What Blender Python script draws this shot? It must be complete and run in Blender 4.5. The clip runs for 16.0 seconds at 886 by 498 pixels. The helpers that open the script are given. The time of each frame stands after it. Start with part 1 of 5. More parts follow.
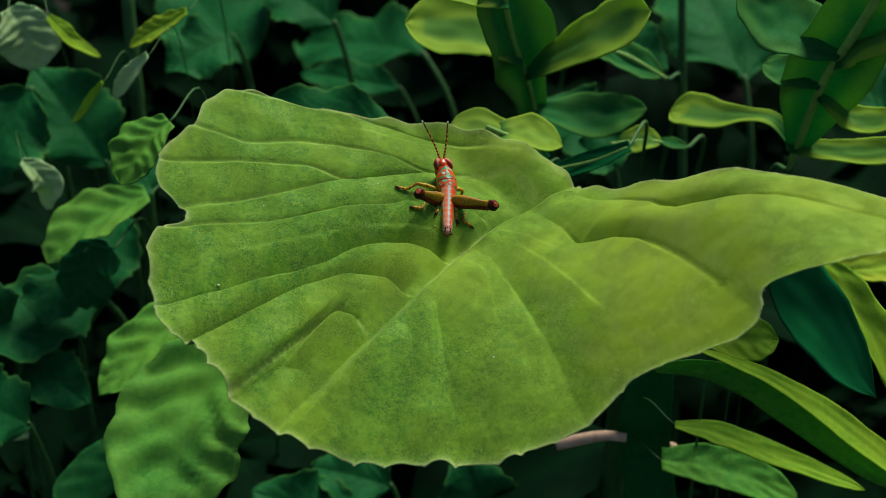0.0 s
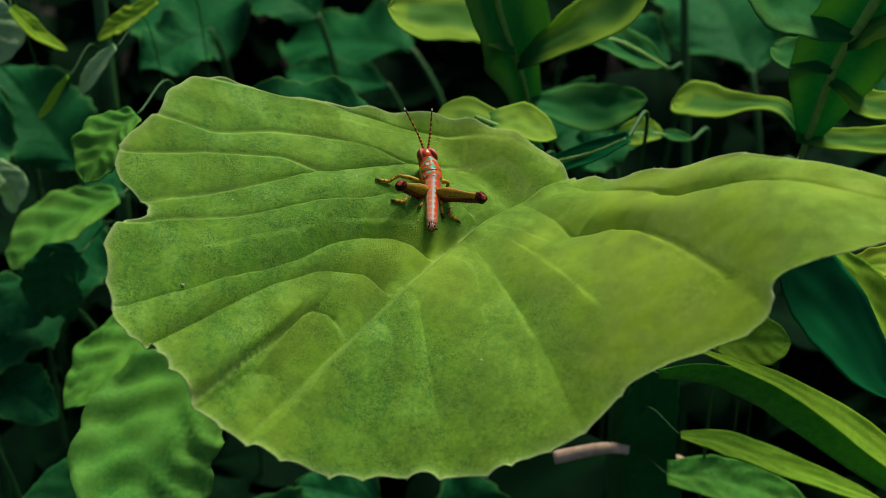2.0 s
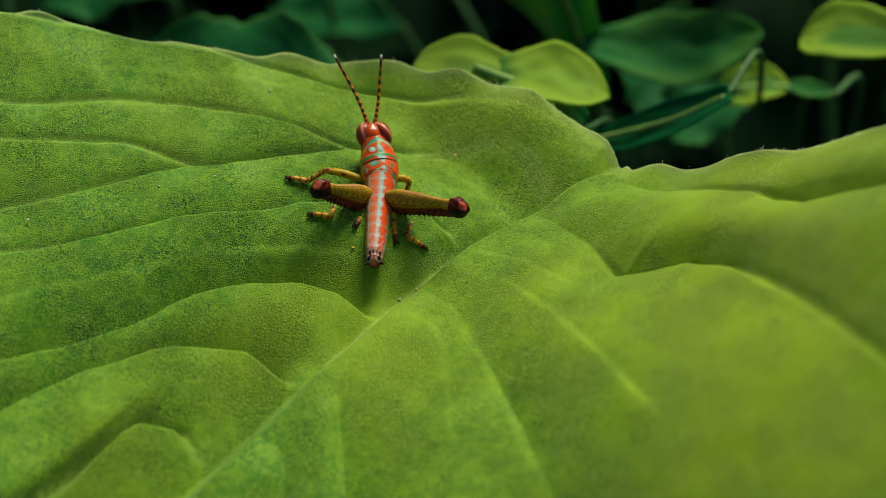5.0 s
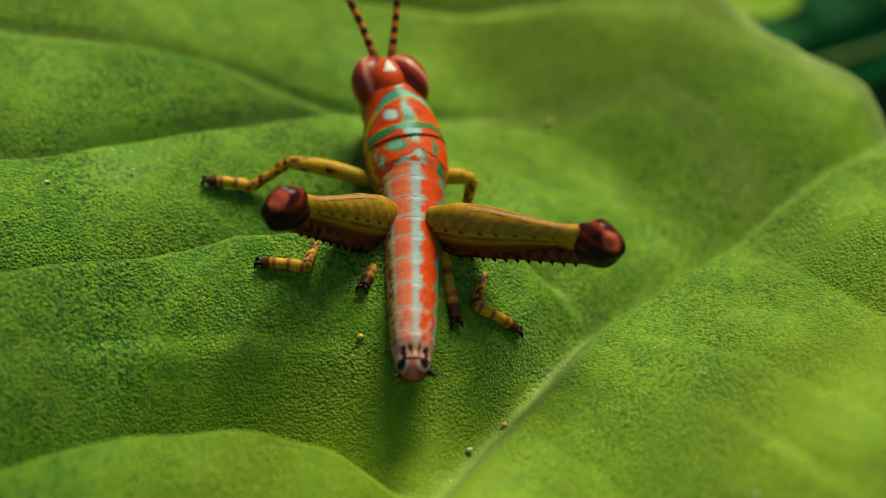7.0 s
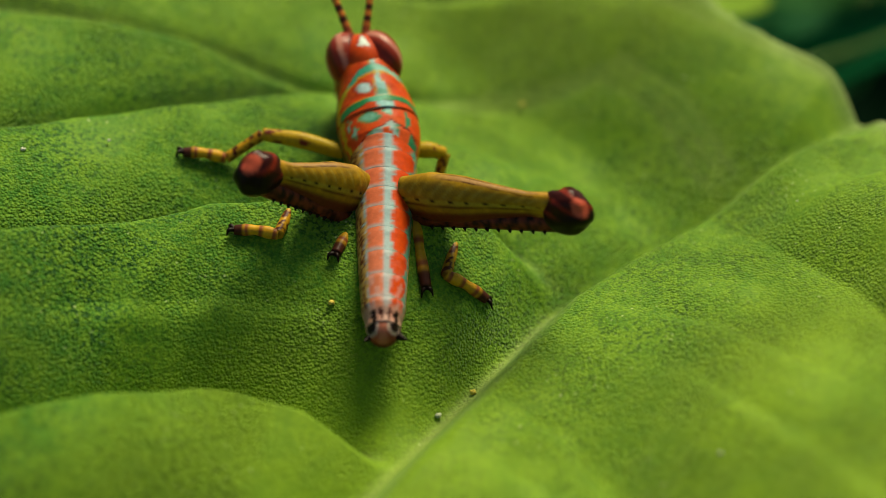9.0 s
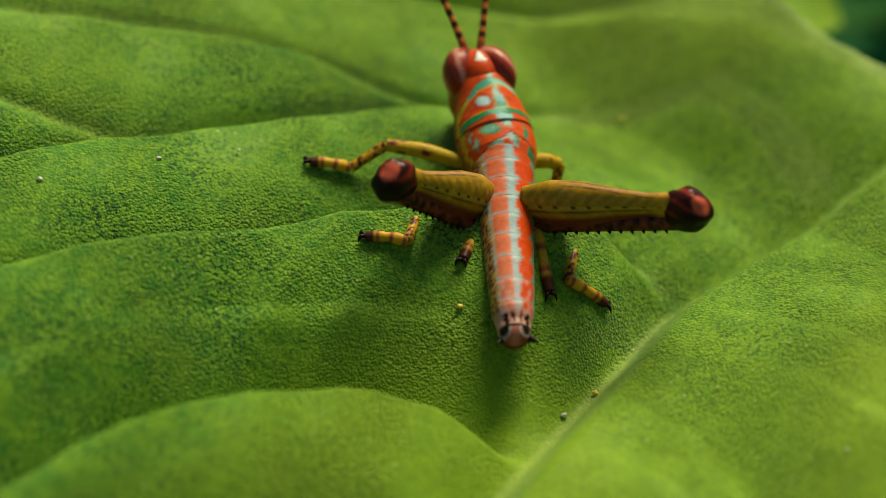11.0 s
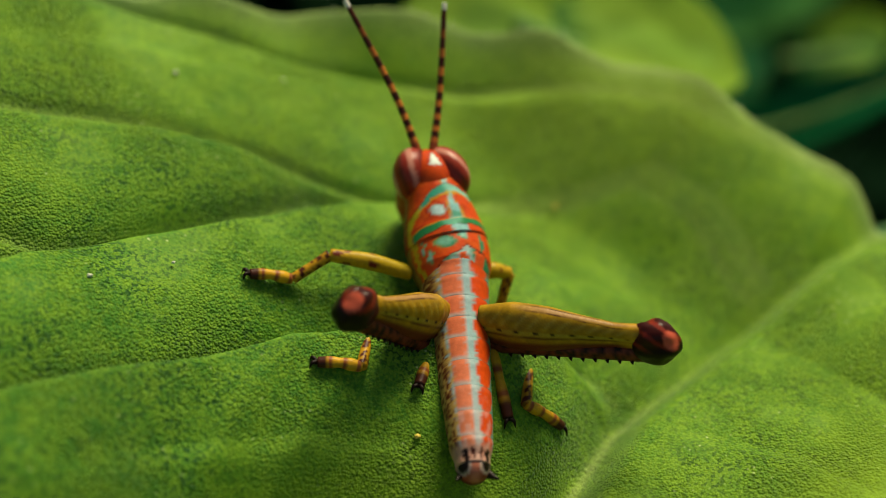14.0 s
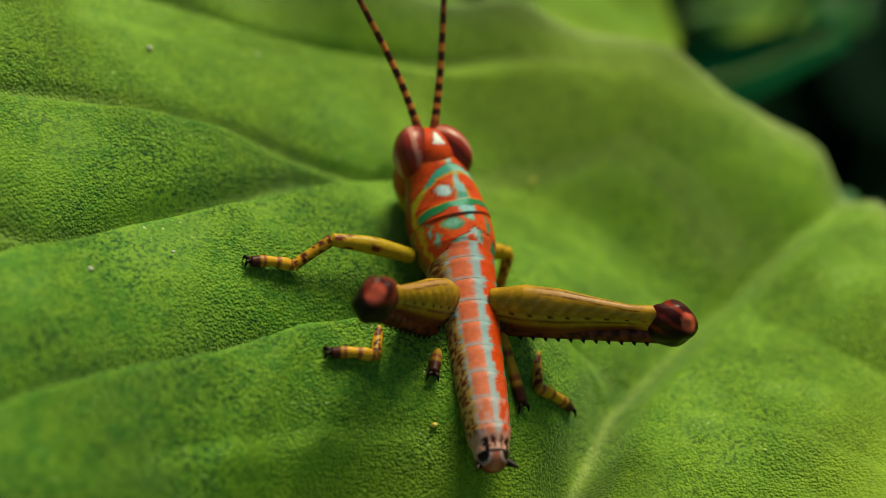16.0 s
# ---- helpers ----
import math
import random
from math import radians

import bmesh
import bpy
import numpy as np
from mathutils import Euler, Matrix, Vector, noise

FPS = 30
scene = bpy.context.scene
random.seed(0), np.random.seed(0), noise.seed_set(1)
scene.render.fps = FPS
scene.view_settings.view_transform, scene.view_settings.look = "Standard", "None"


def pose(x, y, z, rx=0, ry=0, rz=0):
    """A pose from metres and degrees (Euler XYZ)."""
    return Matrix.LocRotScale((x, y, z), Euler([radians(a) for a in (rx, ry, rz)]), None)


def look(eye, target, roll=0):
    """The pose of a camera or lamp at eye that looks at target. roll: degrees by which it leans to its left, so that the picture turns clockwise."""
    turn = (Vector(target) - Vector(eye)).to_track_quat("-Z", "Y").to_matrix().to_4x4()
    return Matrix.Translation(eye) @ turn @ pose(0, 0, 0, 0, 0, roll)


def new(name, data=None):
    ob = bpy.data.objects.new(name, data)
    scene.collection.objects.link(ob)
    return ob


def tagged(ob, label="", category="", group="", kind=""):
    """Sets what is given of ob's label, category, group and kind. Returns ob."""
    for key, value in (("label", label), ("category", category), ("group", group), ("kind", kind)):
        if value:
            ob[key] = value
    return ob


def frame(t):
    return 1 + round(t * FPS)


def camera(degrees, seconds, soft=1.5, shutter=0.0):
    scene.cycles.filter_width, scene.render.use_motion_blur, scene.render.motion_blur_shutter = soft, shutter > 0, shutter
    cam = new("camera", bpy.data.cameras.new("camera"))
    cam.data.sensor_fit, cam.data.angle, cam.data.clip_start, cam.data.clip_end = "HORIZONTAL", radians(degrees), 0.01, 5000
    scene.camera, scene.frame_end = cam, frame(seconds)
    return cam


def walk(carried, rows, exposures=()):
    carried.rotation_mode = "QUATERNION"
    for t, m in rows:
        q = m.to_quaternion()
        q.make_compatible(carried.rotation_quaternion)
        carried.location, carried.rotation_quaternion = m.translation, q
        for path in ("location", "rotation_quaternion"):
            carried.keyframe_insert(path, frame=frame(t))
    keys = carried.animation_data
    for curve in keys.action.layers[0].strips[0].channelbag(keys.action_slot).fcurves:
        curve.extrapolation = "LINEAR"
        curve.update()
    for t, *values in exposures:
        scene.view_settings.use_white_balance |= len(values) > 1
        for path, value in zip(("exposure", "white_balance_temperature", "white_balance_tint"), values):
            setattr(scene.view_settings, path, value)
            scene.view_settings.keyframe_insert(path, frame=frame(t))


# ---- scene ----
LENS = 30.0
cam = camera(LENS, 16.0, soft=0.8)
PATH = [
    (0, (0.01056, -0.34041, 0.22138), (0.00850, -0.25737, 0.16571), 0.73),
    (0.5, (0.01931, -0.33056, 0.21972), (0.01564, -0.24788, 0.16359), -0.27),
    (1, (0.01541, -0.32132, 0.20993), (0.01268, -0.23817, 0.15445), 0.10),
    (1.5, (0.01672, -0.31732, 0.20211), (0.01405, -0.23361, 0.14748), 0.24),
    (2, (0.01563, -0.31906, 0.19917), (0.01301, -0.23518, 0.14479), 0.02),
    (2.5, (0.03323, -0.31847, 0.20087), (0.02765, -0.23442, 0.14698), -0.86),
    (3, (0.03246, -0.31224, 0.19911), (0.02681, -0.22819, 0.14522), -1.01),
    (3.5, (0.04319, -0.29495, 0.18194), (0.03491, -0.21069, 0.12872), -1.81),
    (4, (0.06222, -0.26715, 0.16468), (0.04855, -0.18314, 0.11220), -4.00),
    (4.2, (0.05709, -0.24923, 0.15588), (0.04367, -0.16543, 0.10299), -4.13),
    (6.3, (0.01443, -0.09723, 0.07942), (0.00891, -0.01796, 0.01870), -2.76),
    (6.5, (0.01050, -0.09022, 0.07376), (0.00604, -0.01069, 0.01330), -2.45),
    (7, (0.01074, -0.07552, 0.06237), (0.00490, 0.00463, 0.00286), -3.65),
    (7.5, (0.01043, -0.07583, 0.05833), (0.00530, 0.00543, 0.00028), -2.68),
    (8, (0.01105, -0.07819, 0.05745), (0.00638, 0.00340, -0.00018), -2.33),
    (8.5, (0.01348, -0.07807, 0.05622), (0.00786, 0.00351, -0.00134), -2.92),
    (9, (0.01139, -0.07941, 0.05885), (0.00669, 0.00267, 0.00192), -2.60),
    (9.2, (0.00882, -0.07903, 0.06017), (0.00431, 0.00307, 0.00325), -2.49),
    (11.3, (-0.00070, -0.08581, 0.06089), (-0.00330, -0.00261, 0.00547), -1.46),
    (11.5, (-0.00369, -0.08749, 0.06186), (-0.00552, -0.00402, 0.00681), -1.07),
    (12, (-0.00194, -0.08870, 0.06290), (-0.00244, -0.00490, 0.00834), -0.60),
    (12.5, (-0.00150, -0.08747, 0.06131), (0.00042, -0.00355, 0.00696), 0.23),
    (13, (-0.00283, -0.08425, 0.05963), (0.00272, -0.00042, 0.00538), 1.84),
    (13.5, (-0.00570, -0.07651, 0.06548), (0.00284, 0.00450, 0.00748), 3.36),
    (14, (-0.00946, -0.07116, 0.06844), (0.00175, 0.00776, 0.00807), 4.53),
    (14.5, (-0.01584, -0.06689, 0.06935), (-0.00081, 0.00856, 0.00546), 6.28),
    (15, (-0.02173, -0.06471, 0.07032), (-0.00164, 0.00875, 0.00551), 8.39),
    (15.5, (-0.02311, -0.06485, 0.07010), (-0.00142, 0.00959, 0.00694), 8.75),
    (16, (-0.02216, -0.06549, 0.06815), (0.00163, 0.00899, 0.00581), 9.39),
]
walk(cam, [(t, look(eye, target, roll)) for t, eye, target, roll in PATH],
     exposures=[(0.0, 0.73, 6700, 7), (4.2, 0.73, 7150, 5), (6.3, 0.66, 7600, 2), (14.0, 0.72, 7800, 2), (16.0, 0.68, 7500, 2)])

# ---- daylight: a bright overcast sky, brightest behind the leaf ----
SUN_HEIGHT, SUN_WAY = 55.0, 27.0
world = bpy.data.worlds.new("overcast_sky")
scene.world = world
world.use_nodes = True
wn, wl = world.node_tree.nodes, world.node_tree.links
sky = wn.new("ShaderNodeTexSky")
sky.sky_type, sky.sun_disc = "NISHITA", False
sky.sun_elevation, sky.sun_rotation = radians(SUN_HEIGHT), radians(SUN_WAY)
sky.air_density, sky.dust_density = 1.0, 1.0
wl.new(sky.outputs["Color"], wn["Background"].inputs["Color"])
wn["Background"].inputs["Strength"].default_value = 0.050
lamp = bpy.data.lights.new("sun", "SUN")
lamp.energy, lamp.angle, lamp.color = 3.4, radians(28), (1.0, 0.93, 0.76)
sun = new("sun", lamp)
h, a = radians(SUN_HEIGHT), radians(SUN_WAY)
sun.matrix_world = look((math.sin(a) * math.cos(h), math.cos(a) * math.cos(h), math.sin(h)), (0, 0, 0))

CM = 0.01
GROUND = -0.24


# ---- materials ----
class Nodes:
    """A principled material under construction."""

    def __init__(self, name, rough=0.5, spec=0.4):
        self.mat = bpy.data.materials.new(name)
        self.mat.use_nodes = True
        self.n, self.l = self.mat.node_tree.nodes, self.mat.node_tree.links
        self.bsdf = self.n["Principled BSDF"]
        self.bsdf.inputs["Roughness"].default_value = rough
        self.bsdf.inputs["Specular IOR Level"].default_value = spec
        self.coord = self.n.new("ShaderNodeTexCoord").outputs["Object"]

    def link(self, a, b):
        self.l.new(a, b)

    def noise(self, scale, detail=3.0, rough=0.55):
        n = self.n.new("ShaderNodeTexNoise")
        n.inputs["Scale"].default_value, n.inputs["Detail"].default_value, n.inputs["Roughness"].default_value = scale, detail, rough
        self.link(self.coord, n.inputs["Vector"])
        return n.outputs["Fac"]

    def cells(self, scale):
        n = self.n.new("ShaderNodeTexVoronoi")
        n.inputs["Scale"].default_value = scale
        self.link(self.coord, n.inputs["Vector"])
        return n.outputs["Distance"]

    def attr(self, name):
        n = self.n.new("ShaderNodeAttribute")
        n.attribute_name = name
        return n

    def span(self, value, lo, hi, out_lo=0.0, out_hi=1.0):
        n = self.n.new("ShaderNodeMapRange")
        for k, v in zip(("From Min", "From Max", "To Min", "To Max"), (lo, hi, out_lo, out_hi)):
            n.inputs[k].default_value = v
        self.link(value, n.inputs["Value"])
        return n.outputs["Result"]

    def mix(self, fac, a, b, how="MIX"):
        n = self.n.new("ShaderNodeMix")
        n.data_type, n.blend_type = "RGBA", how
        for sock, v in ((n.inputs["Factor"], fac), (n.inputs[6], a), (n.inputs[7], b)):
            if isinstance(v, (int, float)):
                sock.default_value = v
            elif isinstance(v, tuple):
                sock.default_value = (*v, 1.0)
            else:
                self.link(v, sock)
        return n.outputs[2]

    def math(self, how, a, b):
        n = self.n.new("ShaderNodeMath")
        n.operation = how
        for sock, v in zip(n.inputs, (a, b)):
            if isinstance(v, (int, float)):
                sock.default_value = v
            else:
                self.link(v, sock)
        return n.outputs[0]

    def bump(self, height, distance, strength=1.0):
        n = self.n.new("ShaderNodeBump")
        n.inputs["Distance"].default_value, n.inputs["Strength"].default_value = distance, strength
        self.link(height, n.inputs["Height"])
        self.link(n.outputs["Normal"], self.bsdf.inputs["Normal"])
        return n.outputs["Normal"]

    def colour(self, c):
        if isinstance(c, tuple):
            self.bsdf.inputs["Base Color"].default_value = (*c, 1.0)
        else:
            self.link(c, self.bsdf.inputs["Base Color"])

    def translucent(self, colour, share):
        t = self.n.new("ShaderNodeBsdfTranslucent")
        if isinstance(colour, tuple):
            t.inputs["Color"].default_value = (*colour, 1.0)
        else:
            self.link(colour, t.inputs["Color"])
        m = self.n.new("ShaderNodeMixShader")
        m.inputs[0].default_value = share
        self.link(self.bsdf.outputs[0], m.inputs[1])
        self.link(t.outputs[0], m.inputs[2])
        self.link(m.outputs[0], self.n["Material Output"].inputs["Surface"])


def leaf_material(name, dark, light, vein, rim, fine=1.0, rough=0.6, spec=0.06, through_share=0.18, sheen=0.0, relief_m=0.0001, vein_share=0.35, flecks=0.0):
    """Leaf flesh: two greens in blotches, paler veins and margin, fine cellular relief."""
    m = Nodes(name, rough, spec)
    blotch = m.span(m.math("ADD", m.math("MULTIPLY", m.noise(45 * fine, 3), 0.5), m.math("MULTIPLY", m.noise(230 * fine, 5, 0.7), 0.5)), 0.41, 0.59)
    grain = m.span(m.math("ADD", m.math("MULTIPLY", m.noise(4800 * fine, 3, 0.7), 0.55), m.math("MULTIPLY", m.noise(800 * fine, 4, 0.65), 0.45)), 0.43, 0.57)
    c = m.mix(blotch, dark, light)
    c = m.mix(m.math("MULTIPLY", grain, 0.75), m.mix(0.6, c, dark), light)
    yellow = m.span(m.noise(28 * fine, 2), 0.45, 0.62, 0.0, 0.35)
    if flecks:
        across = m.n.new("ShaderNodeSeparateXYZ")
        m.link(m.coord, across.inputs[0])
        yellow = m.math("ADD", yellow, m.span(across.outputs[0], -0.02, 0.05, -0.05, 0.35))
    if flecks:
        pits = m.math("MULTIPLY", m.span(m.noise(3600 * fine, 2, 0.6), 0.50, 0.60), m.span(m.noise(170 * fine, 3), 0.40, 0.60, 0.25, 0.95))
        c = m.mix(pits, c, (dark[0] * 0.2, dark[1] * 0.32, dark[2] * 0.6))
    c = m.mix(yellow, c, (light[0] * 1.25, light[1] * 0.97, light[2] * 0.7))
    shift = m.n.new("ShaderNodeObjectInfo").outputs["Random"]
    c = m.mix(m.span(shift, 0, 1, 0.0, 0.25), c, dark)
    if flecks:
        dots = m.math("MULTIPLY", m.span(m.cells(1500 * fine), 0.16, 0.06), m.span(m.noise(300 * fine, 3), 0.52, 0.66))
        c = m.mix(m.math("MULTIPLY", dots, flecks), c, (0.50, 0.62, 0.25))
    c = m.mix(m.span(m.attr("vein").outputs["Fac"], 0, 1, 0, vein_share), c, vein)
    c = m.mix(m.span(m.attr("rim").outputs["Fac"], 0, 1, 0, 0.8), c, rim)
    m.colour(c)
    m.bsdf.inputs["Sheen Weight"].default_value = sheen
    m.bsdf.inputs["Sheen Roughness"].default_value = 0.4
    m.bsdf.inputs["Sheen Tint"].default_value = (0.70, 0.95, 0.52, 1)
    patch = m.span(m.noise(130 * fine, 3), 0.38, 0.66, 0.15, 1.3)
    pebbles = m.cells(5200 * fine)
    relief = m.math("ADD", m.math("MULTIPLY", pebbles, -0.9), m.noise(4600 * fine, 3, 0.7))
    height = m.math("ADD", m.math("MULTIPLY", relief, patch), m.math("MULTIPLY", m.noise(500 * fine, 4, 0.6), 0.55))
    m.bump(height, relief_m, 1.0)
    m.translucent(c, through_share)
    return m.mat


def pigment_material(name, rough=0.35, spec=0.5, grain=0.25, scale=2500, relief=0.00003):
    """Insect cuticle: its pigment lies in the mesh, with a fine grain over it."""
    m = Nodes(name, rough, spec)
    c = m.attr("pigment").outputs["Color"]
    g = m.span(m.noise(scale, 4, 0.6), 0.3, 0.7)
    m.colour(m.mix(m.math("MULTIPLY", g, grain), c, (0.03, 0.012, 0.006)))
    m.bump(m.noise(scale * 1.3, 3), relief, 0.6)
    return m.mat


def plain_material(name, a, b, scale, rough=0.6, relief=0.0002):
    m = Nodes(name, rough, 0.3)
    n = m.noise(scale, 5, 0.6)
    m.colour(m.mix(m.span(n, 0.3, 0.7), a, b))
    m.bump(n, relief, 0.7)
    return m.mat


MAIN_LEAF = leaf_material("main_leaf_flesh", (0.036, 0.170, 0.014), (0.215, 0.380, 0.024), (0.46, 0.52, 0.20), (0.55, 0.66, 0.32), 1.0, 0.6, 0.12, 0.12, 0.25, 0.00018, 0.37, 0.8)
MID_LEAF = leaf_material("weed_leaf_flesh", (0.0025, 0.078, 0.029), (0.018, 0.170, 0.042), (0.015, 0.13, 0.034), (0.05, 0.19, 0.045), 0.6, through_share=0.35)
LOBED_LEAF = leaf_material("lobed_leaf_flesh", (0.014, 0.190, 0.060), (0.045, 0.280, 0.070), (0.10, 0.36, 0.08), (0.40, 0.61, 0.07), 0.6, through_share=0.55)
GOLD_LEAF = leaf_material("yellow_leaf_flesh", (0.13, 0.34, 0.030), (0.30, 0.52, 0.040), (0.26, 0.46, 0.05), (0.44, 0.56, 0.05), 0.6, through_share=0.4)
PALE_LEAF = leaf_material("pale_leaf_flesh", (0.200, 0.420, 0.180), (0.360, 0.560, 0.300), (0.30, 0.50, 0.24), (0.44, 0.60, 0.34), 0.6, through_share=0.35)
LOWER_LEAF = leaf_material("lower_leaf_flesh", (0.034, 0.210, 0.040), (0.140, 0.390, 0.050), (0.12, 0.32, 0.06), (0.22, 0.42, 0.08), 0.8, through_share=0.3)
SMOOTH_LEAF = leaf_material("smooth_leaf_flesh", (0.004, 0.112, 0.040), (0.007, 0.138, 0.047), (0.006, 0.11, 0.04), (0.05, 0.16, 0.05), 0.4, 0.8, 0.01, 0.3, 0.0, 0.00005)
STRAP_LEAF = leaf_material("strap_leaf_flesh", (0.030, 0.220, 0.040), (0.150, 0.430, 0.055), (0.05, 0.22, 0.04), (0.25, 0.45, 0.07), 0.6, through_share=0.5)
# near-black green: the deep shade among the undergrowth is put into its colour
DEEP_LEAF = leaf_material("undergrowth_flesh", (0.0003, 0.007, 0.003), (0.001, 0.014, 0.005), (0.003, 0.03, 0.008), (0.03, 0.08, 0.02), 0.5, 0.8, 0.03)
STEM_GREEN = plain_material("stem_green", (0.012, 0.07, 0.015), (0.03, 0.11, 0.025), 300)
RIB_GREEN = plain_material("midrib_green", (0.12, 0.28, 0.06), (0.20, 0.38, 0.08), 400)
STICK_BARK = plain_material("dry_stick", (0.42, 0.27, 0.19), (0.58, 0.42, 0.32), 500)
# soil almost black, so the shaded gaps between leaves are in its colour
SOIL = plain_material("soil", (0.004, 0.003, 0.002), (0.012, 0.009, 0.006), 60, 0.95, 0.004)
HAIR = plain_material("leaf_hair", (0.55, 0.62, 0.40), (0.7, 0.75, 0.55), 900)
CUTICLE = pigment_material("grasshopper_cuticle", 0.42, 0.14)
LEG_CUTICLE = pigment_material("leg_cuticle", 0.42, 0.14, 0.30, 3500)
KNEE_CUTICLE = pigment_material("knee_cuticle", 0.34, 0.14, 0.15, 3000)
EYE_CUTICLE = pigment_material("eye_cuticle", 0.36, 0.22, 0.05, 1500, 0.00001)
SPECK_WHITE = plain_material("speck_white", (0.42, 0.46, 0.30), (0.60, 0.62, 0.48), 3000)
SPECK_YELLOW = plain_material("speck_yellow", (0.6, 0.45, 0.06), (0.7, 0.55, 0.1), 3000)


# ---- mesh helpers ----
def part(name, bm, material, parent, label="", smooth=True):
    """Links a bmesh as one mesh object under a thing or part."""
    me = bpy.data.meshes.new(name)
    bm.normal_update()
    bm.to_mesh(me)
    bm.free()
    me.materials.append(material)
    if smooth:
        me.shade_smooth()
    ob = new(name, me)
    ob.parent = parent
    if label:
        ob["label"] = label
    return ob


def thing(name, at, label, category, group="", kind=""):
    ob = new(name)
    ob.empty_display_size = 0.01
    ob.location = at
    return tagged(ob, label, category, group, kind)


def smooth_line(points, n):
    """n points on a smooth line through the given ones (Catmull-Rom)."""
    p = np.array(points, float)
    p = np.vstack([2 * p[0] - p[1], p, 2 * p[-1] - p[-2]])
    out = []
    for t in np.linspace(0, len(p) - 3 - 1e-9, n):
        i, f = int(t), t - int(t)
        a, b, c, d = p[i:i + 4]
        out.append(0.5 * (2 * b + (c - a) * f + (2 * a - 5 * b + 4 * c - d) * f * f + (3 * b - a - 3 * c + d) * f ** 3))
    return np.array(out)


def tube(points, widths, heights, up=(0, 0, 1), sides=20, rings=40, paint=None, closed=True, line=None):
    """A rounded limb along points; widths and heights are half-sizes given at even steps. paint(s, a) gives the pigment, with s from 0 to 1
    along it and a the angle from its upper side."""
    pts = smooth_line(points, rings) if len(points) > 2 else np.linspace(points[0], points[-1], rings)
    s = np.linspace(0, 1, rings)
    w = np.interp(s, np.linspace(0, 1, len(widths)), widths)
    hh = np.interp(s, np.linspace(0, 1, len(heights)), heights)
    bm = bmesh.new()
    layer = bm.verts.layers.float_color.new("pigment") if paint else None
    tang = np.gradient(pts, axis=0)
    rows = []
    for i in range(rings):
        t = Vector(tang[i]).normalized()
        side = t.cross(Vector(up)).normalized()
        top = side.cross(t).normalized()
        row = []
        for k in range(sides):
            a = 2 * math.pi * k / sides
            v = bm.verts.new(Vector(pts[i]) + side * (math.sin(a) * w[i]) + top * (math.cos(a) * hh[i]))
            if paint:
                v[layer] = (*paint(s[i], (a + math.pi) % (2 * math.pi) - math.pi), 1)
            row.append(v)
        rows.append(row)
    for a, b in zip(rows, rows[1:]):
        for k in range(sides):
            bm.faces.new((a[k], a[(k + 1) % sides], b[(k + 1) % sides], b[k]))
    if closed:
        bm.faces.new(rows[0][::-1])
        bm.faces.new(rows[-1])
    bmesh.ops.recalc_face_normals(bm, faces=bm.faces)
    return bm


def blob(centre, size, turn=None, paint=None, seg=24, rough=0.0, seed=0):
    """A rounded lump; paint gets the unit direction of each point."""
    bm = bmesh.new()
    layer = bm.verts.layers.float_color.new("pigment")
    bmesh.ops.create_uvsphere(bm, u_segments=seg, v_segments=seg // 2 + 2, radius=1)
    turn = turn or Matrix.Identity(3)
    for v in bm.verts:
        d = v.co.normalized()
        if paint:
            v[layer] = (*paint(d), 1)
        k = 1 + rough * noise.noise(d * 1.7 + Vector((seed * 3.1, 0, 0)))
        v.co = Vector(centre) + turn @ Vector((d.x * size[0], d.y * size[1], d.z * size[2])) * k
    return bm


def ramp(x, a, b):
    k = min(max((x - a) / (b - a), 0.0), 1.0)
    return k * k * (3 - 2 * k)


def blend(a, b, k):
    return tuple(p + (q - p) * k for p, q in zip(a, b))


# ---- ground ----
def build_ground():
    bm = bmesh.new()
    edges = [-60, -20, -8, -3, -1.4] + list(np.linspace(-0.9, 0.9, 46)) + [1.4, 3, 8, 20, 60]
    grid = []
    for y in edges:
        row = []
        for x in edges:
            k = math.exp(-(x * x + y * y) / 0.8)
            row.append(bm.verts.new((x, y, GROUND - 0.01 + 0.012 * k * noise.noise((x * 14, y * 14, 0)))))
        grid.append(row)
    for a, b in zip(grid, grid[1:]):
        for i in range(len(a) - 1):
            bm.faces.new((a[i], a[i + 1], b[i + 1], b[i]))
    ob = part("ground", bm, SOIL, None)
    tagged(ob, "soil under dense weeds, their shade put into its near-black colour", "ground", kind="structure")


build_ground()

# ---- the large leaf on which the grasshopper sits; its plan is in centimetres round the insect ----
RIB_AT, RIB_WAY = np.array([0.85, 0.0425]), np.array([0.6198, 0.7848])
RIB_SIDE = np.array([-RIB_WAY[1], RIB_WAY[0]])
